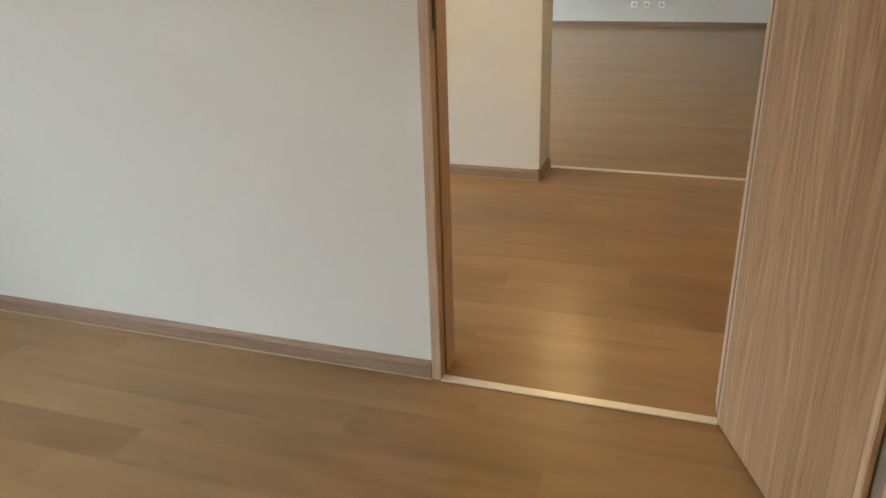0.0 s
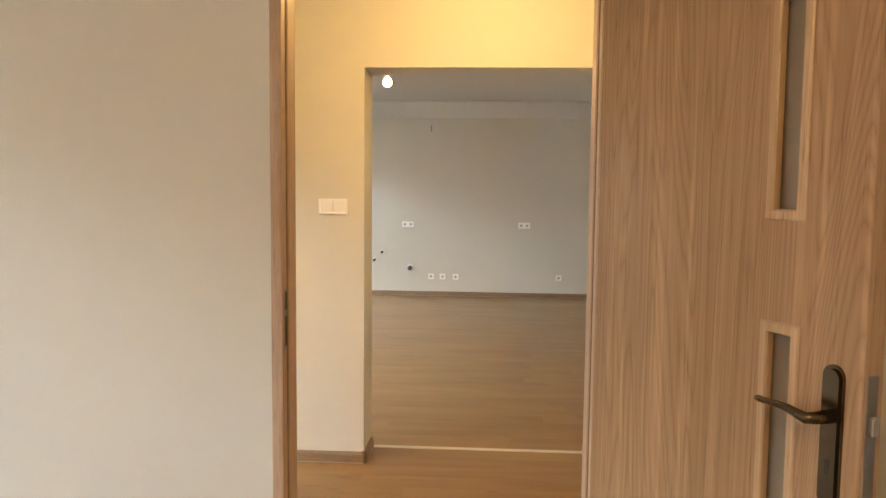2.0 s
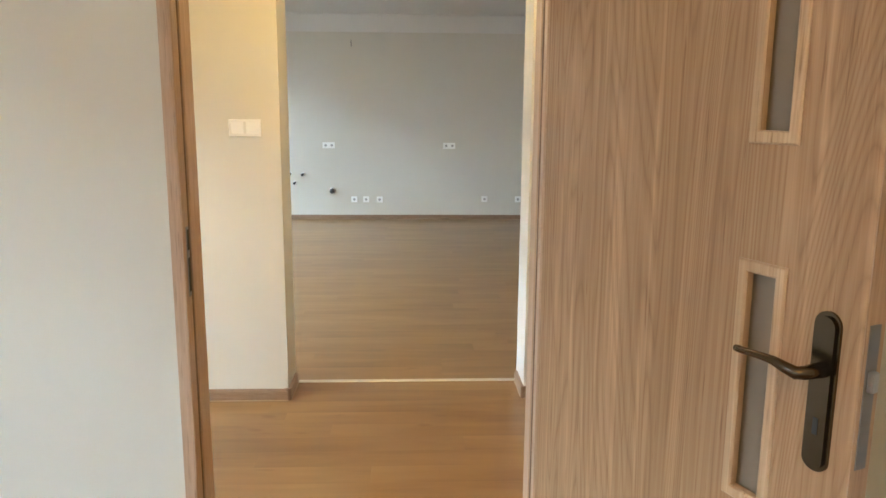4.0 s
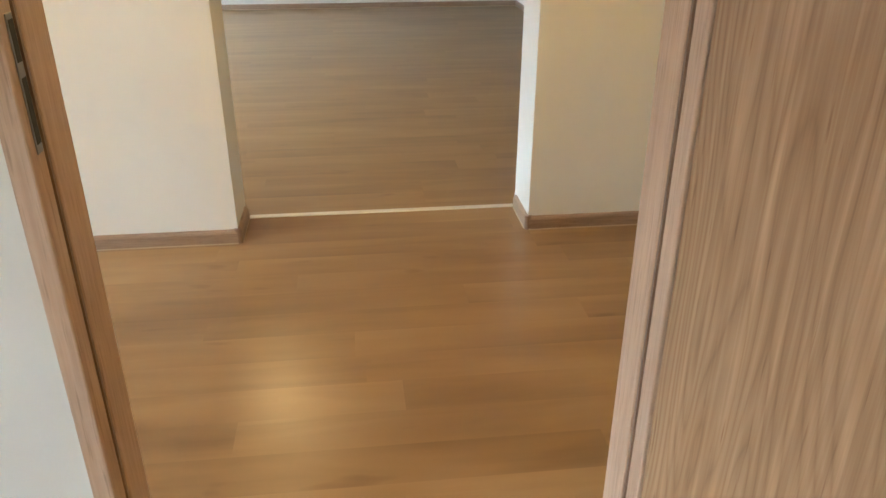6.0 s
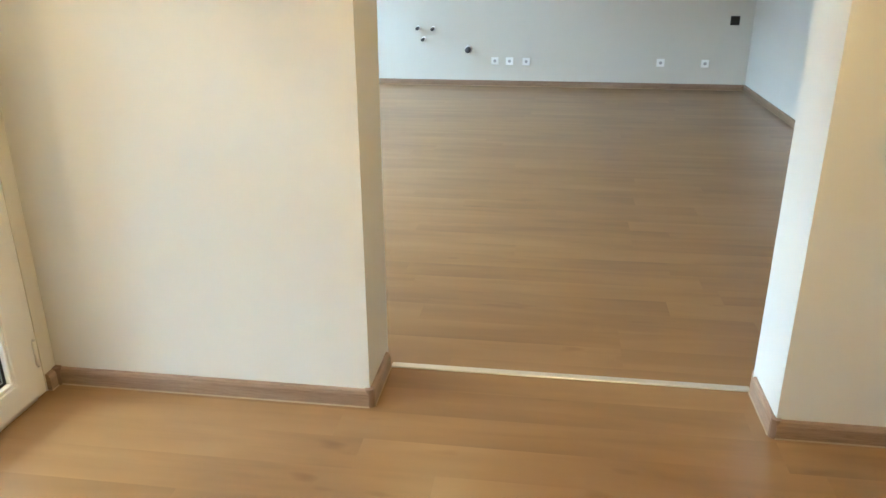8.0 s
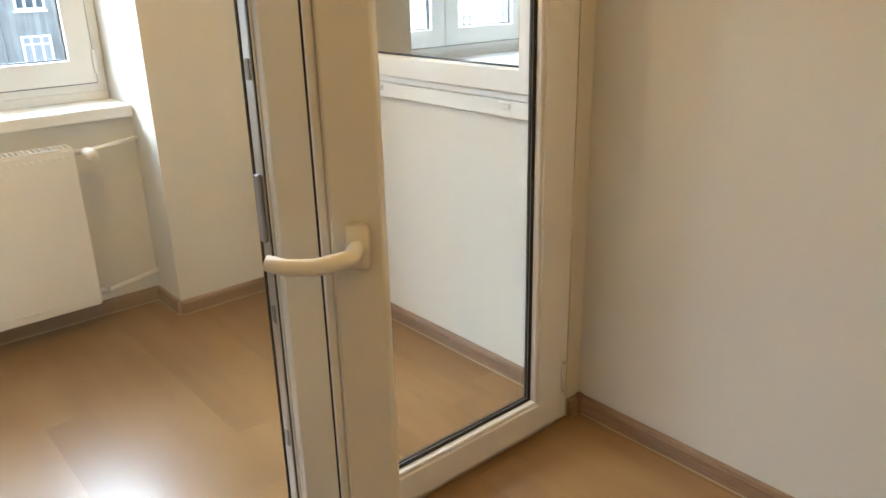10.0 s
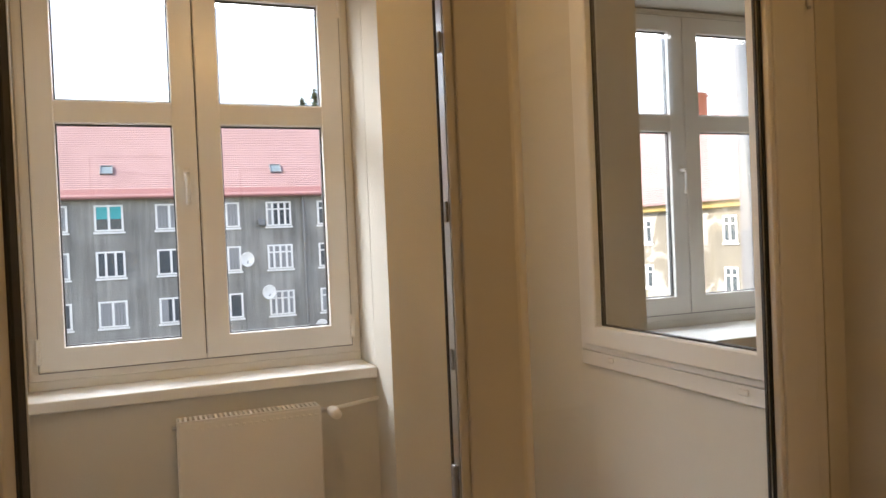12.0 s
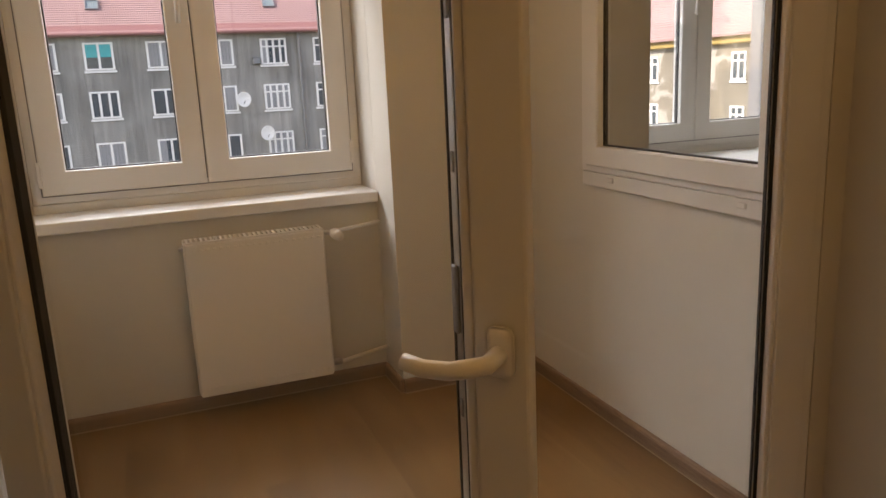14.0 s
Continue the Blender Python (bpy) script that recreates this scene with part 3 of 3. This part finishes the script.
          [0.012, 0.010, 0.0095, 0.0085, 0.0070, 0.0060, 0.0054, 0.0056, 0.0060, 0.0050])
part("handle_lever", bm, BRASS, lock, "curved dark bronze lever", True)
# dark block on the plate, the keyhole's shade as colour
part("keyhole", boxes((0.761, 0.769, -0.0100, -0.0085, 1.025, 1.050)), DARK, lock)
part("lock_face", boxes((DW + 0.0014, DW + 0.003, 0.008, 0.030, 0.99, 1.20), bevel=0.0006), DULL, door, "dull steel lock face plate")
part("latch", boxes((DW + 0.002, DW + 0.012, 0.012, 0.026, 1.105, 1.135), bevel=0.002), STEEL, door, "steel latch bolt")
for hz in (0.22, 1.02, 1.78):
    part("hinge", tube(bmesh.new(), [(-0.010, 0.034, hz), (-0.010, 0.034, hz + 0.07)], 0.007), BRASS, door, "antique brass hinge", True)


# ---- electrics ----
def socket(x, z, gangs=1, y=8.335):
    w = 0.080 * gangs
    ob = thing("wall_socket", pose(x, y, z), "white double wall socket" if gangs == 2 else "white single wall socket", "wall socket", "sockets on the far wall")
    part("cover", boxes((-w / 2, w / 2, -0.012, 0.0, -0.04, 0.04), bevel=0.004), SOCKET, ob)
    for g in range(gangs):
        gx = (g - (gangs - 1) / 2) * 0.080
        # flat disc on the cover; its grey stands for the recess's shade
        bm = bmesh.new()
        bmesh.ops.create_cone(bm, cap_ends=True, segments=16, radius1=0.017, radius2=0.017, depth=0.002, matrix=Matrix.Translation((gx, -0.0125, 0)) @ pose(0, 0, 0, 90))
        part("socket_well", bm, WELL, ob)
        part("earth_pin", tube(bmesh.new(), [(gx, -0.012, 0.012), (gx, -0.024, 0.012)], 0.0035, 8), STEEL, ob)
    return ob


for x, z, g in ((-0.540, 0.976, 2), (1.038, 0.976, 2), (-0.217, 0.266, 1), (-0.060, 0.266, 1), (0.118, 0.264, 1), (1.515, 0.272, 1), (1.963, 0.270, 1)):
    socket(x, z, g)


def pipe_end(x, z, r, mat, label):
    ob = thing("pipe_end", pose(x, 8.335, z), label, "pipe")
    part("stub", tube(bmesh.new(), [(0, 0, 0), (0, -0.075, -0.004)], r, 14), mat, ob, "", True)
    bm = tube(bmesh.new(), [(0, -0.074, -0.004), (0, -0.092, -0.004)], r * 1.25, 14)
    part("cap", bm, mat, ob, "", True)
    part("collar", tube(bmesh.new(), [(0, 0.0, 0), (0, -0.006, 0)], r * 1.7, 16), SOCKET, ob, "white plastic collar", True)


pipe_end(-0.502, 0.387, 0.025, GREYSEAL, "grey capped drain pipe end in the wall")
for x, z in ((-0.885, 0.598), (-1.047, 0.604), (-0.990, 0.488)):
    pipe_end(x, z, 0.014, DARK, "dark capped water pipe end in the wall")
jb = thing("junction_box", pose(2.21, 8.335, 0.70), "open black junction box in the wall", "junction box")
part("rim", bars(-0.045, 0.045, -0.045, 0.045, 0.008, -0.006, 0.0, 0.001), DARK, jb)
part("recess", boxes((-0.037, 0.037, -0.003, -0.001, -0.037, 0.037)), RUBBER, jb)
cs = thing("cable_stub", pose(-0.23, 8.335, 2.28), "short dark cable end hanging from the wall", "cable")
part("cable", tube(bmesh.new(), [(0, 0, 0.03), (0, -0.02, 0.02), (0.004, -0.022, -0.05)], 0.004, 8), DARK, cs, "", True)

sw = thing("light_switch", pose(-0.278, 1.995, 1.382), "white double light switch on the cream wall", "light switch")
part("frame", bars(-0.077, 0.077, -0.041, 0.041, 0.012, -0.009, 0.0, 0.003), SWITCH, sw)
for sx in (-0.0355, 0.0355):
    part("rocker", prism([(-0.004, -0.029), (0, -0.029), (0, 0.029), (-0.013, 0.029)], "x", sx - 0.029, sx + 0.029), SWITCH, sw)
part("backing", boxes((-0.066, 0.066, -0.0035, -0.001, -0.030, 0.030)), PLASTIC, sw)


def hanging_bulb(name, x, y, z, top):
    ob = thing(name, pose(x, y, z), "glowing bare bulb hanging on a short cord", "light bulb")
    bm = bmesh.new()
    bmesh.ops.create_uvsphere(bm, u_segments=20, v_segments=14, radius=0.032)
    for v in bm.verts:
        if v.co.z > 0.012:
            v.co.x *= 1 - (v.co.z - 0.012) * 14
            v.co.y *= 1 - (v.co.z - 0.012) * 14
            v.co.z *= 1.3
    glow = part("bulb", bm, GLOW, ob, "glowing glass bulb", True)
    glow.visible_shadow = False
    part("lamp_holder", tube(bmesh.new(), [(0, 0, 0.05), (0, 0, 0.105), (0, 0, 0.118)], 0.02, 14, [0.020, 0.019, 0.008]), DARK, ob, "black lamp holder", True)
    part("cord", tube(bmesh.new(), [(0, 0, 0.115), (0, 0, top - z)], 0.003, 8), DARK, ob)


hanging_bulb("hanging_bulb", -0.24, 3.87, 2.28, H)
hanging_bulb("hanging_bulb", 0.55, 1.05, 2.39, H)
hanging_bulb("hanging_bulb", -1.85, 0.85, 2.49, H)
hanging_bulb("hanging_bulb", 0.30, -2.60, 2.33, H)

# ---- radiator ----
RY0, RY1, RZ0, RZ1, RX = 0.568, 1.110, 0.095, 0.722, -2.858
rad = thing("radiator", pose(RX, RY0, RZ0), "white steel panel radiator under the window", "radiator")
W, HH = RY1 - RY0, RZ1 - RZ0
part("front_panel", boxes((-0.016, 0.0, 0.004, W - 0.004, 0.0, HH - 0.006), bevel=0.005, segments=2), ENAMEL, rad)
part("back_panel", boxes((-0.092, -0.078, 0.004, W - 0.004, 0.01, HH - 0.016), bevel=0.004), ENAMEL, rad)
part("side_panel", boxes((-0.094, -0.002, 0.0, 0.004, 0.01, HH - 0.004), bevel=0.001), ENAMEL, rad)
part("side_panel", boxes((-0.094, -0.002, W - 0.004, W, 0.01, HH - 0.004), bevel=0.001), ENAMEL, rad)
slats = [(-0.092, -0.004, 0.010 + i * 0.0185, 0.019 + i * 0.0185, HH - 0.007, HH + 0.001) for i in range(29)]
part("top_grille", boxes((-0.094, -0.084, 0.004, W - 0.004, HH - 0.008, HH), (-0.012, -0.001, 0.004, W - 0.004, HH - 0.006, HH + 0.001), *slats), ENAMEL, rad)
# fins coloured dark so that the grille slots look shaded
part("convector", boxes(*[(-0.075, -0.020, 0.02 + i * 0.026, 0.022 + i * 0.026, 0.03, HH - 0.05) for i in range(20)]), DARK, rad)
for row_z in (0.028, HH - 0.036):
    part("spot_welds", boxes(*[(-0.001, 0.0030, 0.03 + i * 0.0255, 0.043 + i * 0.0255, row_z, row_z + 0.009) for i in range(20)], bevel=0.0015), ENAMEL, rad)
for bz in (0.1, HH - 0.1):
    for by in (0.08, W - 0.11):
        part("bracket", boxes((XF - RX, -0.092, by, by + 0.03, bz, bz + 0.03)), STEEL, rad)
part("air_vent", tube(bmesh.new(), [(-0.05, 0.0, HH - 0.03), (-0.05, -0.016, HH - 0.03)], 0.008), STEEL, rad, "", True)
vz = HH - 0.028
valve = part("valve_body", tube(bmesh.new(), [(-0.05, W, vz), (-0.05, W + 0.03, vz), (-0.05, W + 0.05, vz)], 0.011, 12), STEEL, rad, "steel valve body", True)
part("valve_head", tube(bmesh.new(), [(-0.04, W + 0.045, vz), (-0.02, W + 0.047, vz), (0.012, W + 0.050, vz - 0.002), (0.045, W + 0.053, vz - 0.004)], 0.02, 14, [0.014, 0.021, 0.022, 0.019]), PLASTIC, valve, "white thermostat head", True)
part("pipe", tube(bmesh.new(), [(-0.05, W + 0.04, vz), (-0.06, W + 0.07, vz), (-0.10, 1.376 - RY0, vz + 0.012)], 0.008), ENAMEL, rad, "", True)
part("pipe", tube(bmesh.new(), [(-0.05, W - 0.01, 0.035), (-0.05, W + 0.05, 0.032), (-0.10, 1.376 - RY0, 0.045)], 0.009), ENAMEL, rad, "", True)
part("lower_valve", tube(bmesh.new(), [(-0.05, W, 0.035), (-0.05, W + 0.045, 0.033)], 0.014, 12), STEEL, rad, "steel return valve", True)

# ---- outside ----
ASPHALT = material("courtyard_ground", (0.07, 0.075, 0.05), 0.9)
v = coords(ASPHALT, (1, 1, 1))
wire(ASPHALT, ramp(ASPHALT, noise_tex(ASPHALT, v, 0.15, 5), [(0.4, (0.06, 0.06, 0.058)), (0.6, (0.05, 0.075, 0.03))]), bsdf(ASPHALT).inputs["Base Color"])
GZ0 = -8.6
structure("ground", boxes((-900, 900, -900, 900, GZ0 - 0.5, GZ0)), ASPHALT, "courtyard ground of asphalt and worn grass")
structure("house_below", boxes((XO, 3.4, -14, 20, GZ0, -0.3)), OUTER, "rendered lower storeys of the house")


def render_mat(name, base, stain, light):
    """Old rough render with rain streaks and patches."""
    m = material(name, base, 0.95)
    v1 = coords(m, (1, 1, 1))
    v2 = coords(m, (1, 2.2, 0.11))
    big = noise_tex(m, v1, 0.35, 5, 0.6)
    streak = noise_tex(m, v2, 1.5, 5, 0.65)
    c = mixed(m, 0.5, ramp(m, big, [(0.38, stain), (0.50, base), (0.62, light)]), ramp(m, streak, [(0.38, stain), (0.50, base), (0.64, light)]))
    wire(m, c, bsdf(m).inputs["Base Color"])
    bump(m, noise_tex(m, v1, 9, 4), 0.5, 0.05)
    return m


GREY_R = render_mat("grey_render", (0.26, 0.26, 0.245), (0.17, 0.17, 0.16), (0.40, 0.395, 0.37))
YEL_R = render_mat("yellowed_render", (0.19, 0.172, 0.138), (0.13, 0.117, 0.095), (0.225, 0.205, 0.168))
v = coords(YEL_R, (1, 1, 1))
peel = ramp(YEL_R, noise_tex(YEL_R, v, 0.42, 6.0, 0.62, 0.8), [(0.53, (0, 0, 0)), (0.56, (1, 1, 1))])
old = bsdf(YEL_R).inputs["Base Color"].links[0].from_socket
wire(YEL_R, mixed(YEL_R, peel, old, (0.36, 0.345, 0.315)), bsdf(YEL_R).inputs["Base Color"])
TILE = material("red_roof_tiles", (0.30, 0.135, 0.125), 0.75)
v = coords(TILE, (1, 1, 1))
wire(TILE, ramp(TILE, noise_tex(TILE, v, 0.8, 5), [(0.3, (0.285, 0.178, 0.174)), (0.7, (0.33, 0.212, 0.207))]), bsdf(TILE).inputs["Base Color"])
WWHITE = material("white_window_paint", (0.84, 0.84, 0.82), 0.5)
SKYLIGHT = material("skylight_glass", (0.16, 0.21, 0.23), 0.15)
PANE = material("dark_window_pane", (0.065, 0.085, 0.10), 0.08)
CURTAIN = material("pale_net_curtain", (0.30, 0.31, 0.32), 0.8)
TEAL = material("teal_blind", (0.05, 0.42, 0.45), 0.7)
YELLOW = material("ochre_cornice", (0.33, 0.24, 0.08), 0.8)
RED_METAL = material("red_painted_metal", (0.27, 0.125, 0.12), 0.5)
ZINC = material("zinc_gutter", (0.22, 0.23, 0.24), 0.5, 0.6)
BRICK = material("red_brick", (0.42, 0.15, 0.085), 0.85)


def house_window(parent, m, w, h, lites, cross, look_):
    """A window on a far house: frame, mullions and panes; local x along the wall, -y out of it."""
    f = part("window", boxes((-w / 2 - 0.08, w / 2 + 0.08, -0.06, 0.02, -h / 2 - 0.14, -h / 2 - 0.03)), WWHITE, parent)
    f.matrix_basis = m
    rows = [(-w / 2, -w / 2 + 0.12, -0.05, 0.03, -h / 2, h / 2), (w / 2 - 0.12, w / 2, -0.05, 0.03, -h / 2, h / 2), (-w / 2 + 0.12, w / 2 - 0.12, -0.05, 0.03, -h / 2, -h / 2 + 0.10), (-w / 2 + 0.12, w / 2 - 0.12, -0.05, 0.03, h / 2 - 0.10, h / 2)]
    for i in range(1, lites):
        x = -w / 2 + w * i / lites
        rows.append((x - 0.065, x + 0.065, -0.055, 0.03, -h / 2 + 0.10, h / 2 - 0.10))
    if cross:
        rows.append((-w / 2 + 0.12, w / 2 - 0.12, -0.047, 0.03, h * 0.16, h * 0.16 + 0.09))
    part("frame", boxes(*rows), WWHITE, f)
    part("pane", boxes((-w / 2 + 0.08, w / 2 - 0.08, -0.012, 0.02, -h / 2 + 0.08, h / 2 - 0.08)), PANE, f)
    if look_ == "teal":
        part("blind", boxes((-w / 2 + 0.10, w / 2 - 0.10, -0.028, -0.014, -0.05, h / 2 - 0.10)), TEAL, f, "teal roller blind")
    elif look_ == "curtain":
        part("curtain", boxes(*[(-w / 2 + 0.10 + k * w / 9, -w / 2 + 0.10 + (k + 0.90) * w / 9, -0.030, -0.014, -h / 2 + 0.12, h / 2 - 0.10) for k in range(8)]), CURTAIN, f, "pale net curtain")
    elif look_ == "half":
        part("curtain", boxes((-w / 2 + 0.10, -w / 2 + 0.5, -0.028, -0.014, -h / 2 + 0.12, h / 2 - 0.10)), CURTAIN, f, "pale net curtain")
    return f


def stepped_roof(x0, z0, x1, z1, rows, thick=0.35):
    """The outline of a tiled slope: each course overlaps the one below."""
    top = []
    for i in range(rows):
        a, b = i / rows, (i + 1) / rows
        top += [(x0 + (x1 - x0) * a, z0 + (z1 - z0) * a + 0.030), (x0 + (x1 - x0) * b, z0 + (z1 - z0) * b)]
    return top


# grey house across the courtyard, facing the flat
GX = -47.5
gh = thing("grey_house", None, "grey rendered apartment house with a red tiled roof", "house")
part("wall", boxes((GX - 11, GX, -38, 22, GZ0, 4.40)), GREY_R, gh)
prof = stepped_roof(GX + 0.45, 4.47, GX - 5.5, 9.70, 40)
roof = part("roof", prism(prof + [(GX - 11.5, 4.47), (GX - 11.5, 4.27), (GX + 0.45, 4.27)], "y", -38.5, 22.5), TILE, gh, "red tiled roof")
part("gutter", tube(bmesh.new(), [(GX + 0.5, -38.4, 4.38), (GX + 0.5, 22.4, 4.38)], 0.11, 8), RED_METAL, gh, "red painted gutter")
part("eave_flashing", prism([(GX + 0.50, 4.40), (GX + 0.10, 4.88), (GX + 0.06, 4.85), (GX + 0.46, 4.38)], "y", -38.5, 22.5), RED_METAL, gh, "red sheet metal along the eave")
for py in (10.0, -9.4):
    part("downpipe", tube(bmesh.new(), [(GX + 0.12, py, 4.35), (GX + 0.12, py, GZ0)], 0.09, 8), ZINC, gh)
for ry, rz in ((-1.25, 6.05), (8.62, 6.1)):
    fr_ = (rz - 4.47) / (9.70 - 4.47)
    rx = GX + 0.45 - fr_ * 5.95
    tilt = pose(rx, ry, rz + 0.03, 0, math.degrees(math.atan2(9.70 - 4.47, 5.95)), 0)
    light = part("roof_window", bars(-0.42, 0.42, -0.36, 0.36, 0.07, 0.0, 0.10, 0.01), ZINC, gh, "small grey roof window")
    light.matrix_basis = tilt @ pose(0, 0, 0, 90)
    part("pane", boxes((-0.36, 0.36, 0.03, 0.05, -0.30, 0.30)), SKYLIGHT, light, "bluish skylight pane")
for row, zc in enumerate((3.22, 0.56, -2.30, -5.1)):
    for col, (yc, lites, cross) in enumerate(((-1.19, 2, False), (2.08, 2, False), (5.33, 2, False), (8.47, 4, True), (11.66, 3, True), (14.9, 4, True), (-4.1, 3, False), (-7.4, 2, False), (-10.7, 3, False), (18.4, 3, True))):
        lk = "teal" if (row, col) == (0, 0) else ("curtain" if (row * 3 + col * 5) % 4 in (1, 2) else ("half" if (row + col) % 3 == 0 else ""))
        n_l = 3 if (row == 1 and col == 0) else lites
        house_window(gh, pose(GX + 0.02, yc, zc, 0, 0, 90), 1.55, 1.50, n_l, cross, lk)


def dish(y, z, r=0.42):
    ob = thing("satellite_dish", pose(GX, y, z), "white satellite dish on the grey house wall", "satellite dish", "dishes on the grey house")
    bm = bmesh.new()
    bmesh.ops.create_uvsphere(bm, u_segments=20, v_segments=10, radius=1.0)
    for vv in bm.verts:
        vv.co = Vector((0.42 + vv.co.z * 0.06 + 0.14 * (vv.co.x ** 2 + vv.co.y ** 2), vv.co.x * r, vv.co.y * r * 1.08))
    part("reflector", bm, WWHITE, ob, "", True)
    part("arm", tube(bmesh.new(), [(0, 0, -r * 0.5), (0.35, 0, -r * 0.7), (0.9, 0, -r * 0.2)], 0.025, 6), ZINC, ob)


for y, z in ((6.4, 0.48), (7.62, -1.58), (10.78, -3.92)):
    dish(y, z)
ac = thing("wall_unit", pose(GX, 7.4, 2.7), "small grey box on the grey house wall", "box")
part("casing", boxes((0.0, 0.3, -0.22, 0.22, -0.2, 0.2), bevel=0.03), ZINC, ac)
# sunlit house at the side of the courtyard
YY = 30.0
yh = thing("yellow_house", None, "weathered yellowish rendered house with a red roof", "house")
part("wall", boxes((-60, -14, YY, YY + 11, GZ0, 2.55)), YEL_R, yh, "weathered yellowish render")
part("cornice", boxes((-60, -14, YY - 0.35, YY, 2.30, 2.75), bevel=0.05), YELLOW, yh, "ochre painted cornice")
slope = stepped_roof(YY - 0.6, 2.80, YY + 5.5, 8.6, 40)
part("roof", prism([(YY - 0.6, 2.7)] + slope + [(YY + 11.6, 2.7)], "x", -60, -14), TILE, yh, "red tiled roof")
for cx in (-34.6, -40.0, -27.0):
    ch = part("chimney", boxes((cx - 0.6, cx + 0.6, YY + 4.0, YY + 5.0, 6.5, 10.0), (cx - 0.68, cx + 0.68, YY + 3.92, YY + 5.08, 9.7, 9.85)), BRICK, yh, "red brick chimney")
    part("chimney_pot", tube(bmesh.new(), [(cx, YY + 4.5, 10.0), (cx, YY + 4.5, 10.6)], 0.09, 8), ZINC, ch)
for cx in (-39.5, -32.2, -27.4, -24.0, -44.2, -48.0):
    for zc in (1.15, -1.65, -4.45):
        house_window(yh, pose(cx, YY - 0.02, zc), 1.05 if cx > -35 else 1.2, 1.45, 2, True, "half" if int(-cx) % 2 else "")

# rendered wing of the own house beside the living room window
WING = render_mat("lilac_grey_render", (0.135, 0.132, 0.145), (0.11, 0.108, 0.118), (0.16, 0.157, 0.17))
wg = thing("house_wing", None, "grey rendered wing of the house", "house")
part("wall", boxes((-8.6, XO, 8.62, 20, GZ0, 6.2)), WING, wg)
part("roof", prism([(8.2, 6.2), (20.3, 6.2), (14.2, 9.5)], "x", -8.9, XO), TILE, wg, "red tiled roof")


def conifer(x, y, z, h, seed):
    """A pointed evergreen: trunk and tiers of drooping sprays."""
    rnd = random.Random(seed)
    tr = thing("tree", pose(x, y, z), "dark green pointed conifer behind the house roof", "tree", "trees behind the roof")
    part("trunk", tube(bmesh.new(), [(0, 0, 0), (0.1, 0, h * 0.5), (0, 0, h)], 0.2, 8, [0.35, 0.2, 0.03]), BARK, tr)
    bm = bmesh.new()
    for i in range(900):
        f = rnd.random() ** 0.8
        r = (1 - f) * h * 0.17 + 0.12
        a = rnd.random() * 6.283
        rr = r * (0.3 + 0.7 * rnd.random())
        c = Vector((math.cos(a) * rr, math.sin(a) * rr, h * (0.25 + 0.75 * f) + rnd.uniform(-0.2, 0.2)))
        s = rnd.uniform(0.18, 0.42)
        d = Vector((math.cos(a), math.sin(a), rnd.uniform(-0.5, 0.25))).normalized()
        t = d.cross(Vector((0, 0, 1))).normalized() * s * 0.45
        vs = [bm.verts.new(p) for p in (c - t, c + d * s * 1.4 - Vector((0, 0, s * 0.2)), c + t, c + Vector((0, 0, s * 0.5)))]
        bm.faces.new(vs[:3])
        bm.faces.new((vs[0], vs[2], vs[3]))
    part("crown", bm, LEAF, tr, "dark green needles")


BARK = material("bark", (0.09, 0.06, 0.04), 0.9)
LEAF = material("needle_green", (0.045, 0.075, 0.035), 0.8)
oi = node(LEAF, "ShaderNodeNewGeometry")
wire(LEAF, ramp(LEAF, oi.outputs["Random Per Island"], [(0.0, (0.03, 0.055, 0.025)), (1.0, (0.075, 0.11, 0.05))]), bsdf(LEAF).inputs["Base Color"])
for i, (x, y, h) in enumerate(((-70, 14.9, 23.2), (-71, 16.3, 24.2), (-69, 17.6, 23.0), (-72, 18.9, 23.4), (-74, 20.5, 22.6))):
    conifer(x, y, GZ0, h, i)

# ---- floor boards ----
PL, PW = 1.29, 0.144


def plank_mesh(length, width):
    bm = box(bmesh.new(), 0, length, 0, width, -0.008, 0)
    return mesh("floor_board", bm, FLOOR)


PLANKS = {}


def boards(floor, x0, x1, y0, y1, ref, rnd):
    """Boards along x that fill a rectangle; ref is a joint corner of the pattern."""
    row = math.floor((y0 - ref[1]) / PW)
    while ref[1] + row * PW < y1:
        a = max(y0, ref[1] + row * PW)
        b = min(y1, ref[1] + (row + 1) * PW)
        shift = ref[0] if row == -1 else ref[0] + rnd.uniform(0.15, 0.85) * PL
        x = shift - PL * math.ceil((shift - x0) / PL)
        while x < x1:
            c, d = max(x0, x), min(x1, x + PL)
            if d - c > 0.01 and b - a > 0.005:
                key = (round(d - c, 5), round(b - a, 5))
                if key not in PLANKS:
                    PLANKS[key] = plank_mesh(*key)
                ob = new("floor_board", PLANKS[key])
                ob.location = (c, a, 0)
                ob.parent = floor
            x += PL
        row += 1


SUB = material("floor_underlay", (0.10, 0.06, 0.03), 0.9)
rnd = random.Random(4)
for name, (x0, x1, y0, y1), ref, label in (
        ("floor_hall", (-1.18, 1.815, 0.0, 2.25), (0.755, 1.532), "warm brown oak laminate floor of the hall"),
        ("floor_bedroom", (XF, 3.0, -4.4, 0.0), (-0.194, -0.20), "brown oak laminate floor of the bedroom"),
        ("floor_living", (XF, 2.39, 2.25, 8.335), (0.465, 4.06), "brown oak laminate floor of the living room"),
        ("floor_loggia", (XF, -1.18, 0.045, 1.985), (-2.0, 1.0), "brown oak laminate floor of the loggia")):
    fl = structure(name, boxes((x0, x1, y0, y1, -0.15, -0.0085)), SUB, label)
    boards(fl, x0, x1, y0, y1, ref, rnd)
